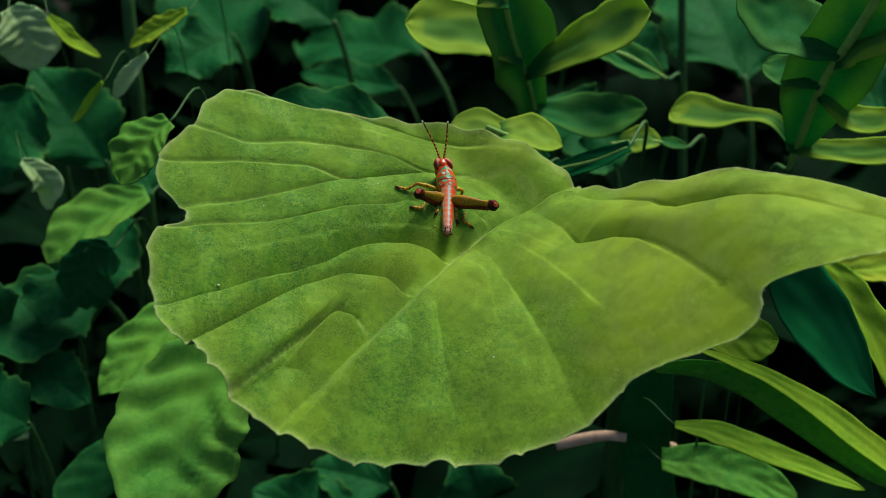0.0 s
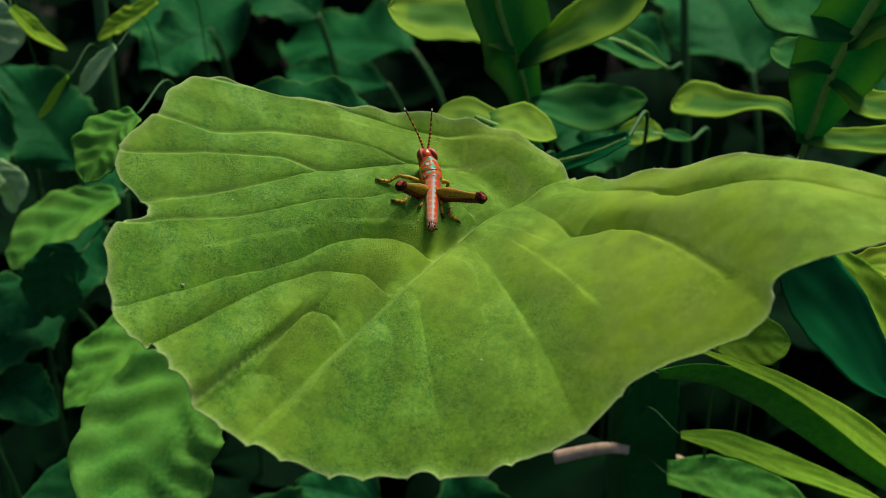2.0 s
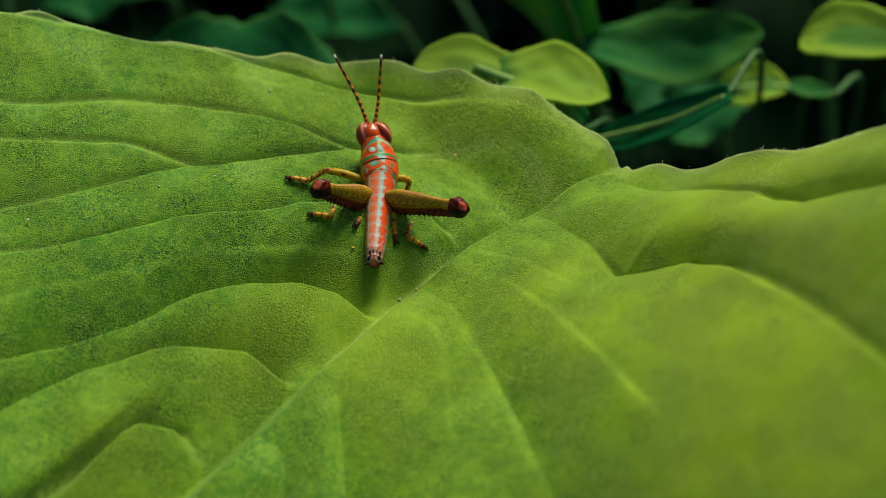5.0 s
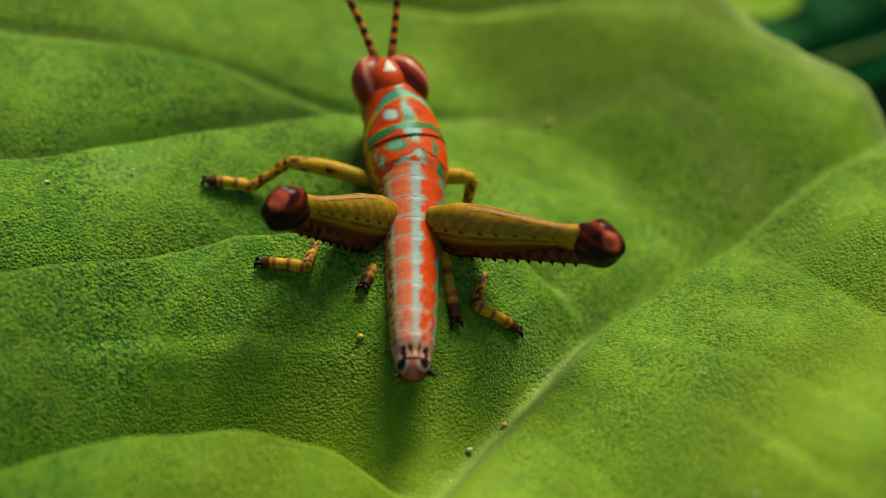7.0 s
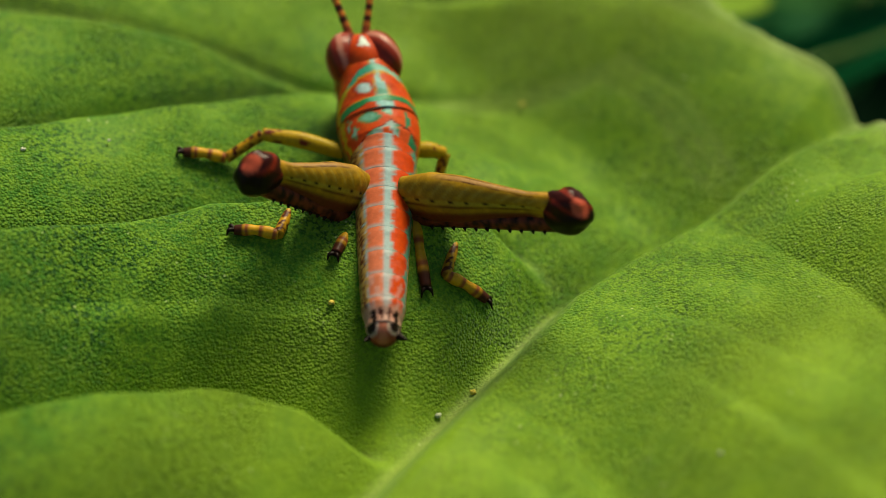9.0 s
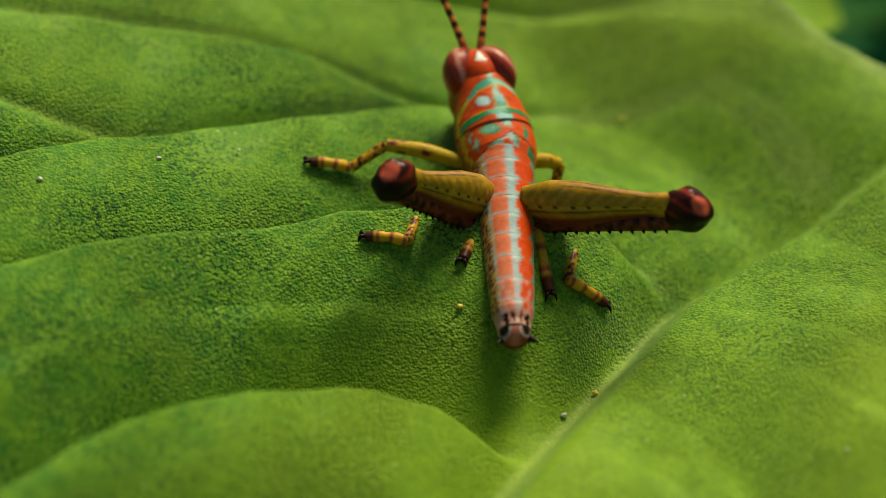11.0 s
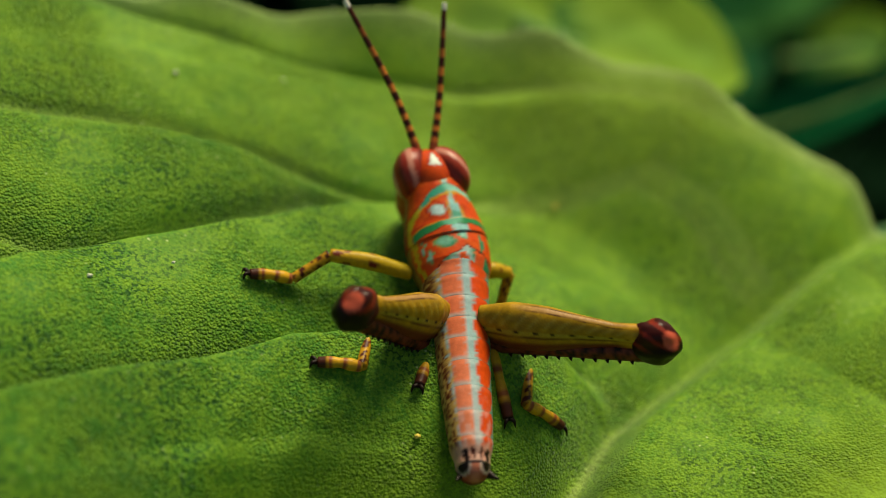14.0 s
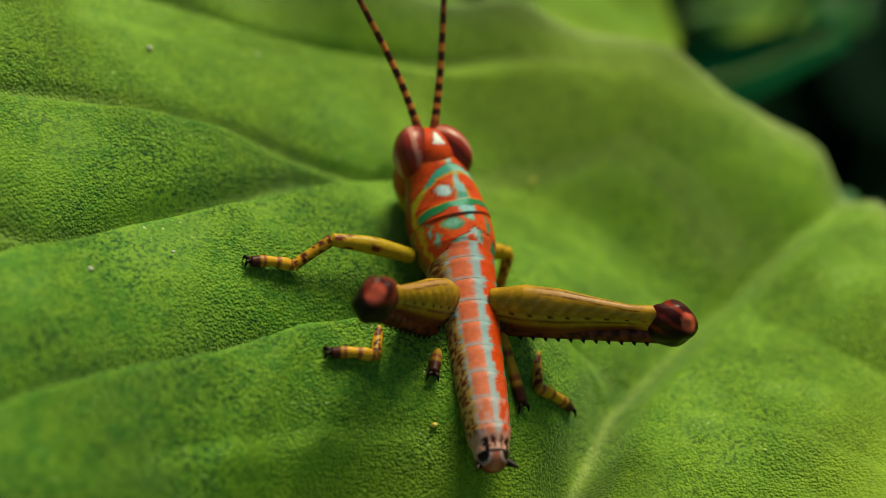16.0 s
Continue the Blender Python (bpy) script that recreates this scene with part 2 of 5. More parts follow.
# side veins of either half, from the stalk to the tip: distance from the midrib, place along it
LEFT_VEINS = [
    [(0, 3.3), (1.8, 2.8), (2.8, 2.0), (3.8, 1.1), (5.2, -0.4), (6.4, -1.6)],
    [(0, 2.22), (0.8, 2.5), (1.25, 2.44), (1.85, 1.54), (2.15, 0.95), (2.8, 0.55), (3.24, 0.2), (4.1, -0.6), (4.9, -1.8), (5.4, -2.6), (6.2, -3.3)],
    [(0, 2.16), (0.8, 2.42), (1.25, 2.37), (1.85, 1.46), (2.4, 0.5), (3.2, -1.1), (4.0, -1.66), (4.74, -2.56), (5.5, -3.77), (6.2, -4.8)],
    [(0, 2.1), (0.3, 2.15), (0.8, 2.35), (1.25, 2.3), (1.85, 1.38), (2.35, 0.4), (2.85, -0.45), (3.38, -1.4), (4.0, -2.93), (4.62, -4.26), (5.2, -5.37)],
    [(0, 0.8), (0.5, 0.69), (1.08, 0.25), (1.87, -0.64), (2.75, -2.08), (3.45, -3.53), (4.35, -4.91), (4.7, -5.51)],
    [(0, -0.95), (0.47, -1.1), (0.94, -1.45), (1.46, -2.03), (1.8, -2.65), (2.25, -4.03), (2.85, -5.51), (3.65, -7.25)],
    [(0, -2.45), (0.6, -2.63), (1.37, -3.39), (1.86, -4.44), (2.27, -6.1), (2.55, -7.27)],
    [(0, -4.1), (0.48, -4.02), (0.86, -4.36), (1.0, -5.35), (1.04, -6.46), (1.1, -7.6)],
]
RIGHT_VEINS = [
    [(0, 2.75), (1.6, 2.65), (2.72, 2.55), (3.98, 2.28), (4.89, 2.39), (5.65, 2.6), (6.07, 2.7)],
    [(0, 1.75), (1.47, 1.45), (2.39, 1.07), (2.69, 1.19), (3.21, 1.42), (3.85, 1.4), (4.58, 1.15), (5.46, 0.83), (7.1, 0.1)],
    [(0, -0.4), (0.8, -0.34), (1.66, -0.74), (2.69, -1.29), (3.23, -1.61), (3.97, -2.02), (5.5, -3.0)],
    [(0, -1.95), (0.74, -2.5), (1.5, -3.2), (2.5, -4.1), (3.5, -5.0)],
    [(0, -3.4), (0.67, -3.42), (1.05, -3.8), (1.28, -4.67), (1.6, -5.6)],
]
# fainter veins between them
LEFT_FAINT = [
    [(0.18, 1.97), (0.32, 1.93), (0.62, 1.71), (0.92, 1.47), (1.19, 1.22), (1.46, 0.93)],
    [(0.76, -0.59), (0.95, -0.63), (1.35, -0.96), (1.88, -1.57), (2.09, -1.95), (2.29, -2.27)],
    [(3.0, 1.4), (3.8, 0.55), (4.6, -0.5), (5.3, -1.5)],
    [(2.9, -0.95), (3.7, -2.1), (4.4, -3.5)],
    [(2.3, -2.5), (3.0, -4.0), (3.7, -5.4)],
]
RIGHT_FAINT = [
    [(0.46, -0.79), (0.89, -0.8), (1.25, -0.97), (1.65, -1.39), (2.2, -1.9)],
    [(0.65, 2.1), (0.9, 2.45), (1.19, 2.6), (1.8, 2.55)],
    [(0.5, -2.2), (1.0, -2.75), (1.7, -3.6), (2.4, -4.6)],
    [(1.2, 0.35), (2.2, 0.1), (3.2, -0.25), (4.4, -0.7)],
    [(0.4, 0.6), (1.2, 0.75), (2.0, 0.65)],
]
# the midrib's bow to the right of its straight line: place along it, distance
RIB_BOW = [(-7.4, -0.56), (-4.0, -0.43), (-0.9, -0.20), (0.6, -0.09), (1.7, -0.30), (2.85, -0.75), (4.0, -0.9)]
# how far the lobe curls up: distance to the left of the midrib's line, share
LOBE_CURL = [(-1.15, 0.0), (-0.94, 0.22), (-0.56, 0.63), (0.0, 0.96), (0.66, 1.09), (1.5, 0.90), (2.2, 0.74), (3.3, 0.6), (4.4, 0.25), (5.4, 0.0)]
OUTLINE = [
    (3.62, 1.9), (3.35, 2.32), (2.9, 2.62), (2.3, 2.95), (1.5, 3.25), (0.7, 3.45), (-0.6, 3.55), (-2.05, 3.2), (-2.76, 3.03), (-3.73, 2.78), (-4.99, 2.66), (-5.73, 1.9), (-6.03, 1.0),
    (-6.55, 0.2), (-6.62, -0.75), (-5.82, -1.38), (-6.45, -2.05), (-6.5, -2.9), (-6.3, -3.7), (-6.0, -4.4), (-5.2, -4.75), (-4.2, -5.75), (-3.1, -6.25),
    (-1.39, -6.42), (0.23, -6.25), (1.72, -6.3), (2.89, -6.1), (3.79, -5.9), (4.63, -5.4), (5.89, -5.55), (7.0, -5.55), (7.31, -4.92),
    (8.67, -5.1), (9.9, -4.7), (10.9, -3.6), (10.0, -1.85), (7.5, -0.9), (5.19, 0.7), (4.1, 1.5),
]


def rib_plan(x, y):
    """Along the midrib, and to its left."""
    dx, dy = x - RIB_AT[0], y - RIB_AT[1]
    return dx * RIB_WAY[0] + dy * RIB_WAY[1], dx * RIB_SIDE[0] + dy * RIB_SIDE[1]


def quilt(s, d, veins, width, power, even=False, sill=(0.0,)):
    """Height of the swelling between side veins (0 to 1) and closeness to a vein (0 to 1): it rises steeply past a vein and falls slowly to the next."""
    veins = [v + [(2 * v[-1][0] - v[-2][0] + 3.0, v[-1][1] + (v[-1][1] - v[-2][1]) * (1 + 3.0 / (v[-1][0] - v[-2][0])))] for v in veins]
    at = np.array([np.interp(d, *np.array(v).T) for v in veins])
    steep = np.array([(np.interp(d + 0.15, *np.array(v).T) - np.interp(d - 0.15, *np.array(v).T)) / 0.3 for v in veins])
    lean = 1 / np.sqrt(1 + steep ** 2)
    order = np.argsort(-at, 0)
    at, lean = np.take_along_axis(at, order, 0), np.take_along_axis(lean, order, 0)
    at, lean = np.vstack([at[0] + 1.6, at, at[-1] - 1.9]), np.vstack([lean[:1], lean, lean[-1:]])
    swell, near = np.zeros_like(s), np.zeros_like(s)
    for n, (a, b, k) in enumerate(zip(at, at[1:], lean)):
        gap = np.maximum((a - b) * k, 0.02)
        f = (a - s) * k / gap
        inside = (f >= 0) & (f < 1)
        rise = np.clip(f * gap / np.minimum(width, gap * 0.45), 0, 1)
        rise = rise * rise * (3 - 2 * rise)
        fc = np.clip(f, 0, 1)
        sa, sb = sill[min(n, len(sill) - 1)], sill[min(n + 1, len(sill) - 1)]
        shape = sa * (1 - fc) + sb * fc + (1 - (sa + sb) / 2) * rise * (1 - fc ** power[min(n, len(power) - 1)]) * np.clip(gap / 0.8, 0, 1)
        if even:
            shape = np.sin(math.pi * np.clip(f, 0, 1)) * np.clip(gap / 0.8, 0, 1)
        swell = np.where(inside, shape, swell)
        near = np.maximum(near, np.exp(-((s - a - 0.02) * k / 0.045) ** 2))
    return swell, near


def faint(s, d, veins):
    """Small steps along the fainter veins, from about -0.5 to 1, fading at their ends."""
    z = np.zeros_like(s)
    for v in veins:
        p = np.array(v)
        a = np.interp(d, *p.T)
        steep = (np.interp(d + 0.1, *p.T) - np.interp(d - 0.1, *p.T)) / 0.2
        q = (a - s) / np.sqrt(1 + steep ** 2)
        end = np.clip((d - p[0, 0] + 0.15) / 0.3, 0, 1) * np.clip((p[-1, 0] + 0.3 - d) / 0.6, 0, 1)
        up = np.clip(q / 0.13, 0, 1)
        up = up * up * (3 - 2 * up) * np.exp(-np.maximum(q, 0) / 0.5)
        z = z + end * np.where(q > 0, 1.5 * up - 0.5 * np.exp(-np.maximum(q, 0) / 0.08), -0.5 * np.exp(np.minimum(q, 0) / 0.3))
    return z


def fold(s, d, vein, reach):
    """A trough along the far side of a vein, 0 to 1, that opens over the given reach."""
    p = np.array(vein)
    a = np.interp(d, *p.T)
    steep = (np.interp(d + 0.1, *p.T) - np.interp(d - 0.1, *p.T)) / 0.2
    q = (a - s) / np.sqrt(1 + steep ** 2)
    r = np.clip(q / 0.14, 0, 1)
    return np.where(q > 0, 1 - r * r * (3 - 2 * r), np.exp(-(np.minimum(q, 0) / reach) ** 2))


def leaf_height(x, y):
    """Height of the large leaf's upper side and closeness to its veins, in centimetres."""
    x, y = np.asarray(x, float), np.asarray(y, float)
    s, d = rib_plan(x, y)
    S, V = s / 0.85, -d / 0.85
    b = np.sqrt(V * V + 0.25) - 0.5
    z = -0.3052 + 0.0089 * S - 0.0993 * V + 0.16 * b - 0.0106 * np.minimum(S, 1) ** 2 + 0.048 * S * V + 0.02344 * V * V + 0.0502 * np.minimum(S, 3) * b
    z = np.where(z > 1.8, 1.8 + 1.6 * np.tanh((z - 1.8) / 1.6), z) * 0.85
    z = z - 0.08 * np.maximum(s - 2.0, 0) ** 2
    # the lobe beside the stalk curls up towards its margin
    e = np.clip((s - 1.6) / 1.6, 0, 1)
    z = z + 0.85 * e * e * (3 - 2 * e) * np.interp(d, *np.array(LOBE_CURL).T)
    d = d - np.interp(s, *np.array(RIB_BOW).T)
    left, lv = quilt(s, np.maximum(d, 0), LEFT_VEINS, 0.16, (3.0, 3.0, 3.0, 3.0, 3.5, 2.4, 3.0), False, (0.0, 0.3, 0.3, 0.3, 0.2, 0.55, -0.1, 0.1, 0.2, 0.0))
    right, rv = quilt(s, np.maximum(-d, 0), RIGHT_VEINS, 0.25, (2.0,), True)
    fade_l = np.sin(np.clip(d / 0.8, 0, 1) * math.pi / 2) ** 1.5 * np.clip((5.0 - d) / 3.4, 0.38, 1)
    fade_l = fade_l * (1 - 0.4 * np.clip(s - 0.5, 0, 1) * np.clip(2.4 - d, 0, 1)) * (1 - 0.92 * np.clip((s - 1.2) / 0.7, 0, 1) * np.clip((3.2 - d) / 1.2, 0, 1))
    fade_r = np.clip(-d / 1.0, 0, 1) * 0.8 * np.clip((s + 6.5) / 4.0, 0.2, 1)
    on_left = d > 0
    z = z + np.where(on_left, (0.39 * left - 0.18 + 0.03 * faint(s, d, LEFT_FAINT)) * fade_l, (0.21 * right - 0.08 + 0.026 * faint(s, -d, RIGHT_FAINT)) * fade_r)
    # deeper troughs beside some veins
    z = z - np.where(on_left, (0.42 * fold(s, d, LEFT_VEINS[5], 0.52) * np.clip((3.6 - d) / 2.4, 0, 1) * np.clip((d - 0.2) / 1.0, 0.5, 1) + 0.20 * fold(s, d, LEFT_VEINS[6], 0.45) * np.clip((2.8 - d) / 1.5, 0, 1)
                               + 0.06 * fold(s, d, LEFT_VEINS[4], 0.25) * np.clip((4.2 - d) / 2.0, 0.2, 1)
                               + 0.07 * fold(s, d, LEFT_VEINS[3], 0.3) * np.clip((d - 1.6) / 1.0, 0, 1) * np.clip((5 - d) / 2, 0, 1)) * np.clip(d / 0.35, 0, 1),
                     (0.17 * fold(s, -d, RIGHT_VEINS[1], 0.3) * np.clip((-d - 1.6) / 0.8, 0, 1) * np.clip((5 + d) / 1.5, 0, 1)
                      + 0.14 * fold(s, -d, RIGHT_VEINS[0], 0.25) * np.clip((-d - 3) / 0.8, 0, 1) * np.clip((6 + d) / 1.0, 0, 1)
                      + 0.07 * fold(s, -d, RIGHT_VEINS[2], 0.6) * np.clip((-d - 0.4) / 0.8, 0, 1) * np.clip((3.5 + d) / 1.5, 0, 1)))
    # the right half swells up beside the sunken midrib, the left half dips to it
    e = np.clip(-d / 0.32, 0, 1)
    z = z + np.where(on_left, -0.24 * np.exp(-d / 0.5), -0.24 + 0.33 * e * e * (3 - 2 * e) * np.exp(d / 2.5)) * np.clip((s + 8.5) / 2.5, 0, 1)
    # the swelling on which the insect rests falls steeply to the midrib
    e = np.clip(d / 0.24, 0, 1)
    z = z + 0.21 * e * e * (3 - 2 * e) * np.exp(-((s - 0.15) / 1.0) ** 2) * np.exp(-(np.maximum(d - 0.4, 0) / 1.0) ** 2)
    vein = np.where(on_left, lv * np.clip(d / 0.2, 0, 1) * 0.3, rv * 0)
    z = z - np.where(on_left, 0.035 * lv * np.clip(d / 0.5, 0, 1) * (1 - 0.9 * np.clip((s - 1.2) / 0.7, 0, 1) * np.clip((3.2 - d) / 1.2, 0, 1)), 0.04 * rv * np.clip((-d - 1.6) / 0.6, 0, 1) * (s > 0.2))
    rib = np.exp(-((d + 0.03) / 0.045) ** 2) * np.clip((s + 2.4) / 1.7, 0.12, 1) * np.clip((1.9 - s) / 1.4, 0.25, 1)
    return z, np.maximum(vein, rib * 0.85)


def leaf_z(x, y):
    return float(leaf_height(np.array([x]), np.array([y]))[0][0])


def edge_radius(centre, count):
    """The leaf's margin as distance from a centre at even angles, with its small teeth."""
    p = smooth_line(OUTLINE + OUTLINE[:1], 900) - centre
    ang, rad = np.unwrap(np.arctan2(p[:, 1], p[:, 0])), np.hypot(p[:, 0], p[:, 1])
    if ang[-1] < ang[0]:
        ang, rad = ang[::-1], rad[::-1]
    ang = np.maximum.accumulate(ang + np.linspace(0, 1e-6, len(ang)))
    way = ang[0] + np.linspace(0, 2 * math.pi, count, endpoint=False)
    r = np.interp(way, ang, rad)
    run = np.cumsum(np.hypot(np.gradient(r), r * (way[1] - way[0])))
    rng = np.random.default_rng(4)
    at, tips = 0.0, np.zeros(count)
    while at < run[-1]:
        size = rng.uniform(0.05, 0.12)
        tips += size * np.exp(-np.abs(run - at) / 0.10) / 0.12
        at += rng.uniform(0.45, 1.0)
        tips *= np.clip((0.45 - np.sin(way)) / 0.3, 0.06, 1)
    return way, r + 0.13 * tips - 0.05 + 0.035 * np.sin(run * 5.3) * np.sin(run * 2.1), np.clip(tips, 0, 1)


def build_large_leaf():
    centre = np.array([0.6, -0.9])
    turns, rings = 1100, 210
    way, radius, tips = edge_radius(centre, turns)
    frac = np.linspace(0, 1, rings) ** 0.85
    x = centre[0] + np.outer(frac, radius * np.cos(way))
    y = centre[1] + np.outer(frac, radius * np.sin(way))
    z, vein = leaf_height(x.ravel(), y.ravel())
    z, vein = z.reshape(x.shape), vein.reshape(x.shape)
    inward = (1 - frac)[:, None] * radius[None, :]
    rough = np.array([[noise.noise((px * 0.8, py * 0.8, 2)) * 0.07 + noise.noise((px * 2.6, py * 2.6, 5)) * 0.018 for px, py in zip(r, q)] for r, q in zip(x[1:], y[1:])])
    z[1:] += rough * np.clip(np.hypot(x[1:] - 0.4, y[1:] - 0.5) / 2, 0.15, 1)
    z += 0.05 * np.exp(-inward / 0.25) * np.sin(way * 23)[None, :] + 0.05 * np.exp(-inward / 0.10)
    rim = np.exp(-inward / 0.06) * (0.45 + 0.55 * tips)[None, :]
    verts = [(centre[0] * CM, centre[1] * CM, float(z[0, 0]) * CM)]
    verts += [(a * CM, b * CM, c * CM) for a, b, c in zip(x[1:].ravel(), y[1:].ravel(), z[1:].ravel())]
    faces = [(0, 1 + k, 1 + (k + 1) % turns) for k in range(turns)]
    for i in range(rings - 2):
        o, q = 1 + i * turns, 1 + (i + 1) * turns
        faces += [(o + k, q + k, q + (k + 1) % turns, o + (k + 1) % turns) for k in range(turns)]
    me = bpy.data.meshes.new("blade")
    me.from_pydata(verts, [], faces)
    for name, values in (("vein", np.r_[0, vein[1:].ravel()]), ("rim", np.r_[0, rim[1:].ravel()])):
        me.attributes.new(name, "FLOAT", "POINT").data.foreach_set("value", values.astype(np.float32))
    me.materials.append(MAIN_LEAF)
    me.shade_smooth()
    leaf = thing("large_leaf", (3.5 * CM, 2.0 * CM, leaf_z(3.5, 2.0) * CM), "broad yellow-green hairy leaf with sunken veins and toothed margin", "leaf")
    blade = new("blade", me)
    blade.parent = leaf
    blade.location = -leaf.location
    thick = blade.modifiers.new("thickness", "SOLIDIFY")
    thick.thickness, thick.offset = 0.00015, -1
    # stalk, from the blade's notch down to the plant's stem
    p0 = Vector((3.4, 2.0, leaf_z(3.4, 2.0) - 0.32))
    line = [p0 - Vector((0.62, 0.78, 0)) * 0.8, p0, p0 + Vector((0.9, 1.2, -0.9)), p0 + Vector((1.8, 2.4, -4.0)), p0 + Vector((2.0, 2.8, -10)), (6.0, 6.1, GROUND / CM)]
    stalk = part("stalk", tube([Vector(q) * CM for q in line], [0.0012, 0.0018, 0.002, 0.0024, 0.003, 0.004], [0.0012, 0.0018, 0.002, 0.0024, 0.003, 0.004], up=(1, 0, 0), sides=12), STEM_GREEN, leaf, "hairy green leaf stalk")
    stalk.location = -leaf.location
    # hairs along the margin
    rng = np.random.default_rng(8)
    bm = bmesh.new()
    for k in range(0, turns):
        if not (-7.2 < x[-1, k] < 9.5) or rng.random() < (0.35 if math.sin(way[k]) < 0.3 else 0.85):
            continue
        base = Vector((x[-1, k], y[-1, k], z[-1, k]))
        out = Vector((math.cos(way[k]), math.sin(way[k]), rng.uniform(-0.2, 0.8))).normalized()
        out = (out + Vector(rng.normal(0, 0.35, 3))).normalized()
        tip = base + out * rng.uniform(0.03, 0.085)
        side = out.cross(Vector((0.2, 0.3, 1))).normalized() * 0.003
        lift = side.cross(out).normalized() * 0.003
        ring = [bm.verts.new((base + q) * CM) for q in (side, lift, -side)]
        top = bm.verts.new(tip * CM)
        for i in range(3):
            bm.faces.new((ring[i], ring[(i + 1) % 3], top))
    hairs = part("margin_hairs", bm, HAIR, leaf, "fine pale hairs along the margin")
    hairs.location = -leaf.location
    tagged(hairs, kind="stuff")
    return leaf


build_large_leaf()


# ---- leaves of the weeds around ----
def blade_mesh(length, width, seed, steps=90, across=22):
    """An oval leaf blade with its stalk end at the origin and its tip along +y; z is its upper side. Returns a bmesh with vein and rim layers."""
    rng = random.Random(seed)
    bm = bmesh.new()
    vein_l, rim_l = bm.verts.layers.float.new("vein"), bm.verts.layers.float.new("rim")
    bend, fold = rng.uniform(-0.25, -0.08), rng.uniform(0.10, 0.25)
    phase, sway = rng.uniform(0, 6), rng.uniform(-0.06, 0.06)
    grid = []
    for i in range(steps + 1):
        t = i / steps
        row = []
        for j in range(-across, across + 1):
            u = j / across
            side = 1 if u >= 0 else -1
            half = math.sin(math.pi * min(1, t * 0.985 + 0.015)) ** 0.7 * (1.08 - 0.22 * t)
            half *= 1 + 0.05 * math.sin(t * 15 + phase * side) + 0.14 * noise.noise((t * 6, side * 2, seed * 1.7)) + 0.04 * math.sin(t * 53 + side)
            hw = half * width / 2
            x = u * hw + sway * length * t * t
            y = t * length + 0.05 * abs(u) * length * (1 - t)
            vt = (t * 5.5 - 1.3 * abs(u) + 0.30 * side + 0.45 * noise.noise((u * 2.5, t * 4, seed * 3.7))) % 1.0
            near = math.exp(-(min(vt, 1 - vt) / 0.07) ** 2) * min(1, abs(u) * 6) * (1 - ramp(abs(u), 0.8, 1))
            swell = min(1, vt / 0.3) * (1 - vt) * 1.4 * ramp(abs(u), 0.0, 0.25) * (1 - 0.5 * abs(u))
            z = fold * abs(u) * hw + bend * length * t * t + 0.010 * width * swell
            z += 0.09 * width * abs(u) ** 2 * math.sin(t * 13 + phase + side)
            z += 0.03 * width * noise.noise((x * 60, y * 60, seed * 7.3))
            v = bm.verts.new((x, y, z))
            v[vein_l] = max(near * 0.35, math.exp(-(u * across / 1.1) ** 2))
            v[rim_l] = ramp(abs(u), 0.85, 1.0)
            row.append(v)
        grid.append(row)
    for a, b in zip(grid, grid[1:]):
        for i in range(len(a) - 1):
            bm.faces.new((a[i], a[i + 1], b[i + 1], b[i]))
    bmesh.ops.recalc_face_normals(bm, faces=bm.faces)
    return bm


def lobed_leaf(rib, label, name="lobed_leaf"):
    """A leaf's midrib and stalk, through points in centimetres with the half width at each; its lobes or its blade follow."""
    base = Vector(rib[0][:3]) * CM
    leaf = thing(name, base, label, "leaf", "weed leaves")
    line = [Vector(p[:3]) * CM - base for p in rib]
    size = [p[3] * CM for p in rib]
    if name == "lobed_leaf":
        part("midrib", tube(line, size, [0.6 * w for w in size], up=(0, -0.8, 0.6), sides=10, rings=30), RIB_GREEN, leaf, "pale green midrib")
    # the stalk sinks away behind the blade
    foot = Vector((0, 0.05, GROUND - base.z))
    back = (line[0] - line[1]).normalized() * 0.008 + Vector((0, 0.02, -0.01))
    part("stalk", tube([line[0], back, back.lerp(foot, 0.35) + Vector((0, 0.015, 0)), foot], [size[0], size[0] * 1.1, size[0] * 1.2, size[0] * 1.5], [size[0], size[0] * 1.1, size[0] * 1.2, size[0] * 1.5], up=(1, 0.1, 0.2), sides=8, rings=24), STEM_GREEN, leaf)
    return leaf


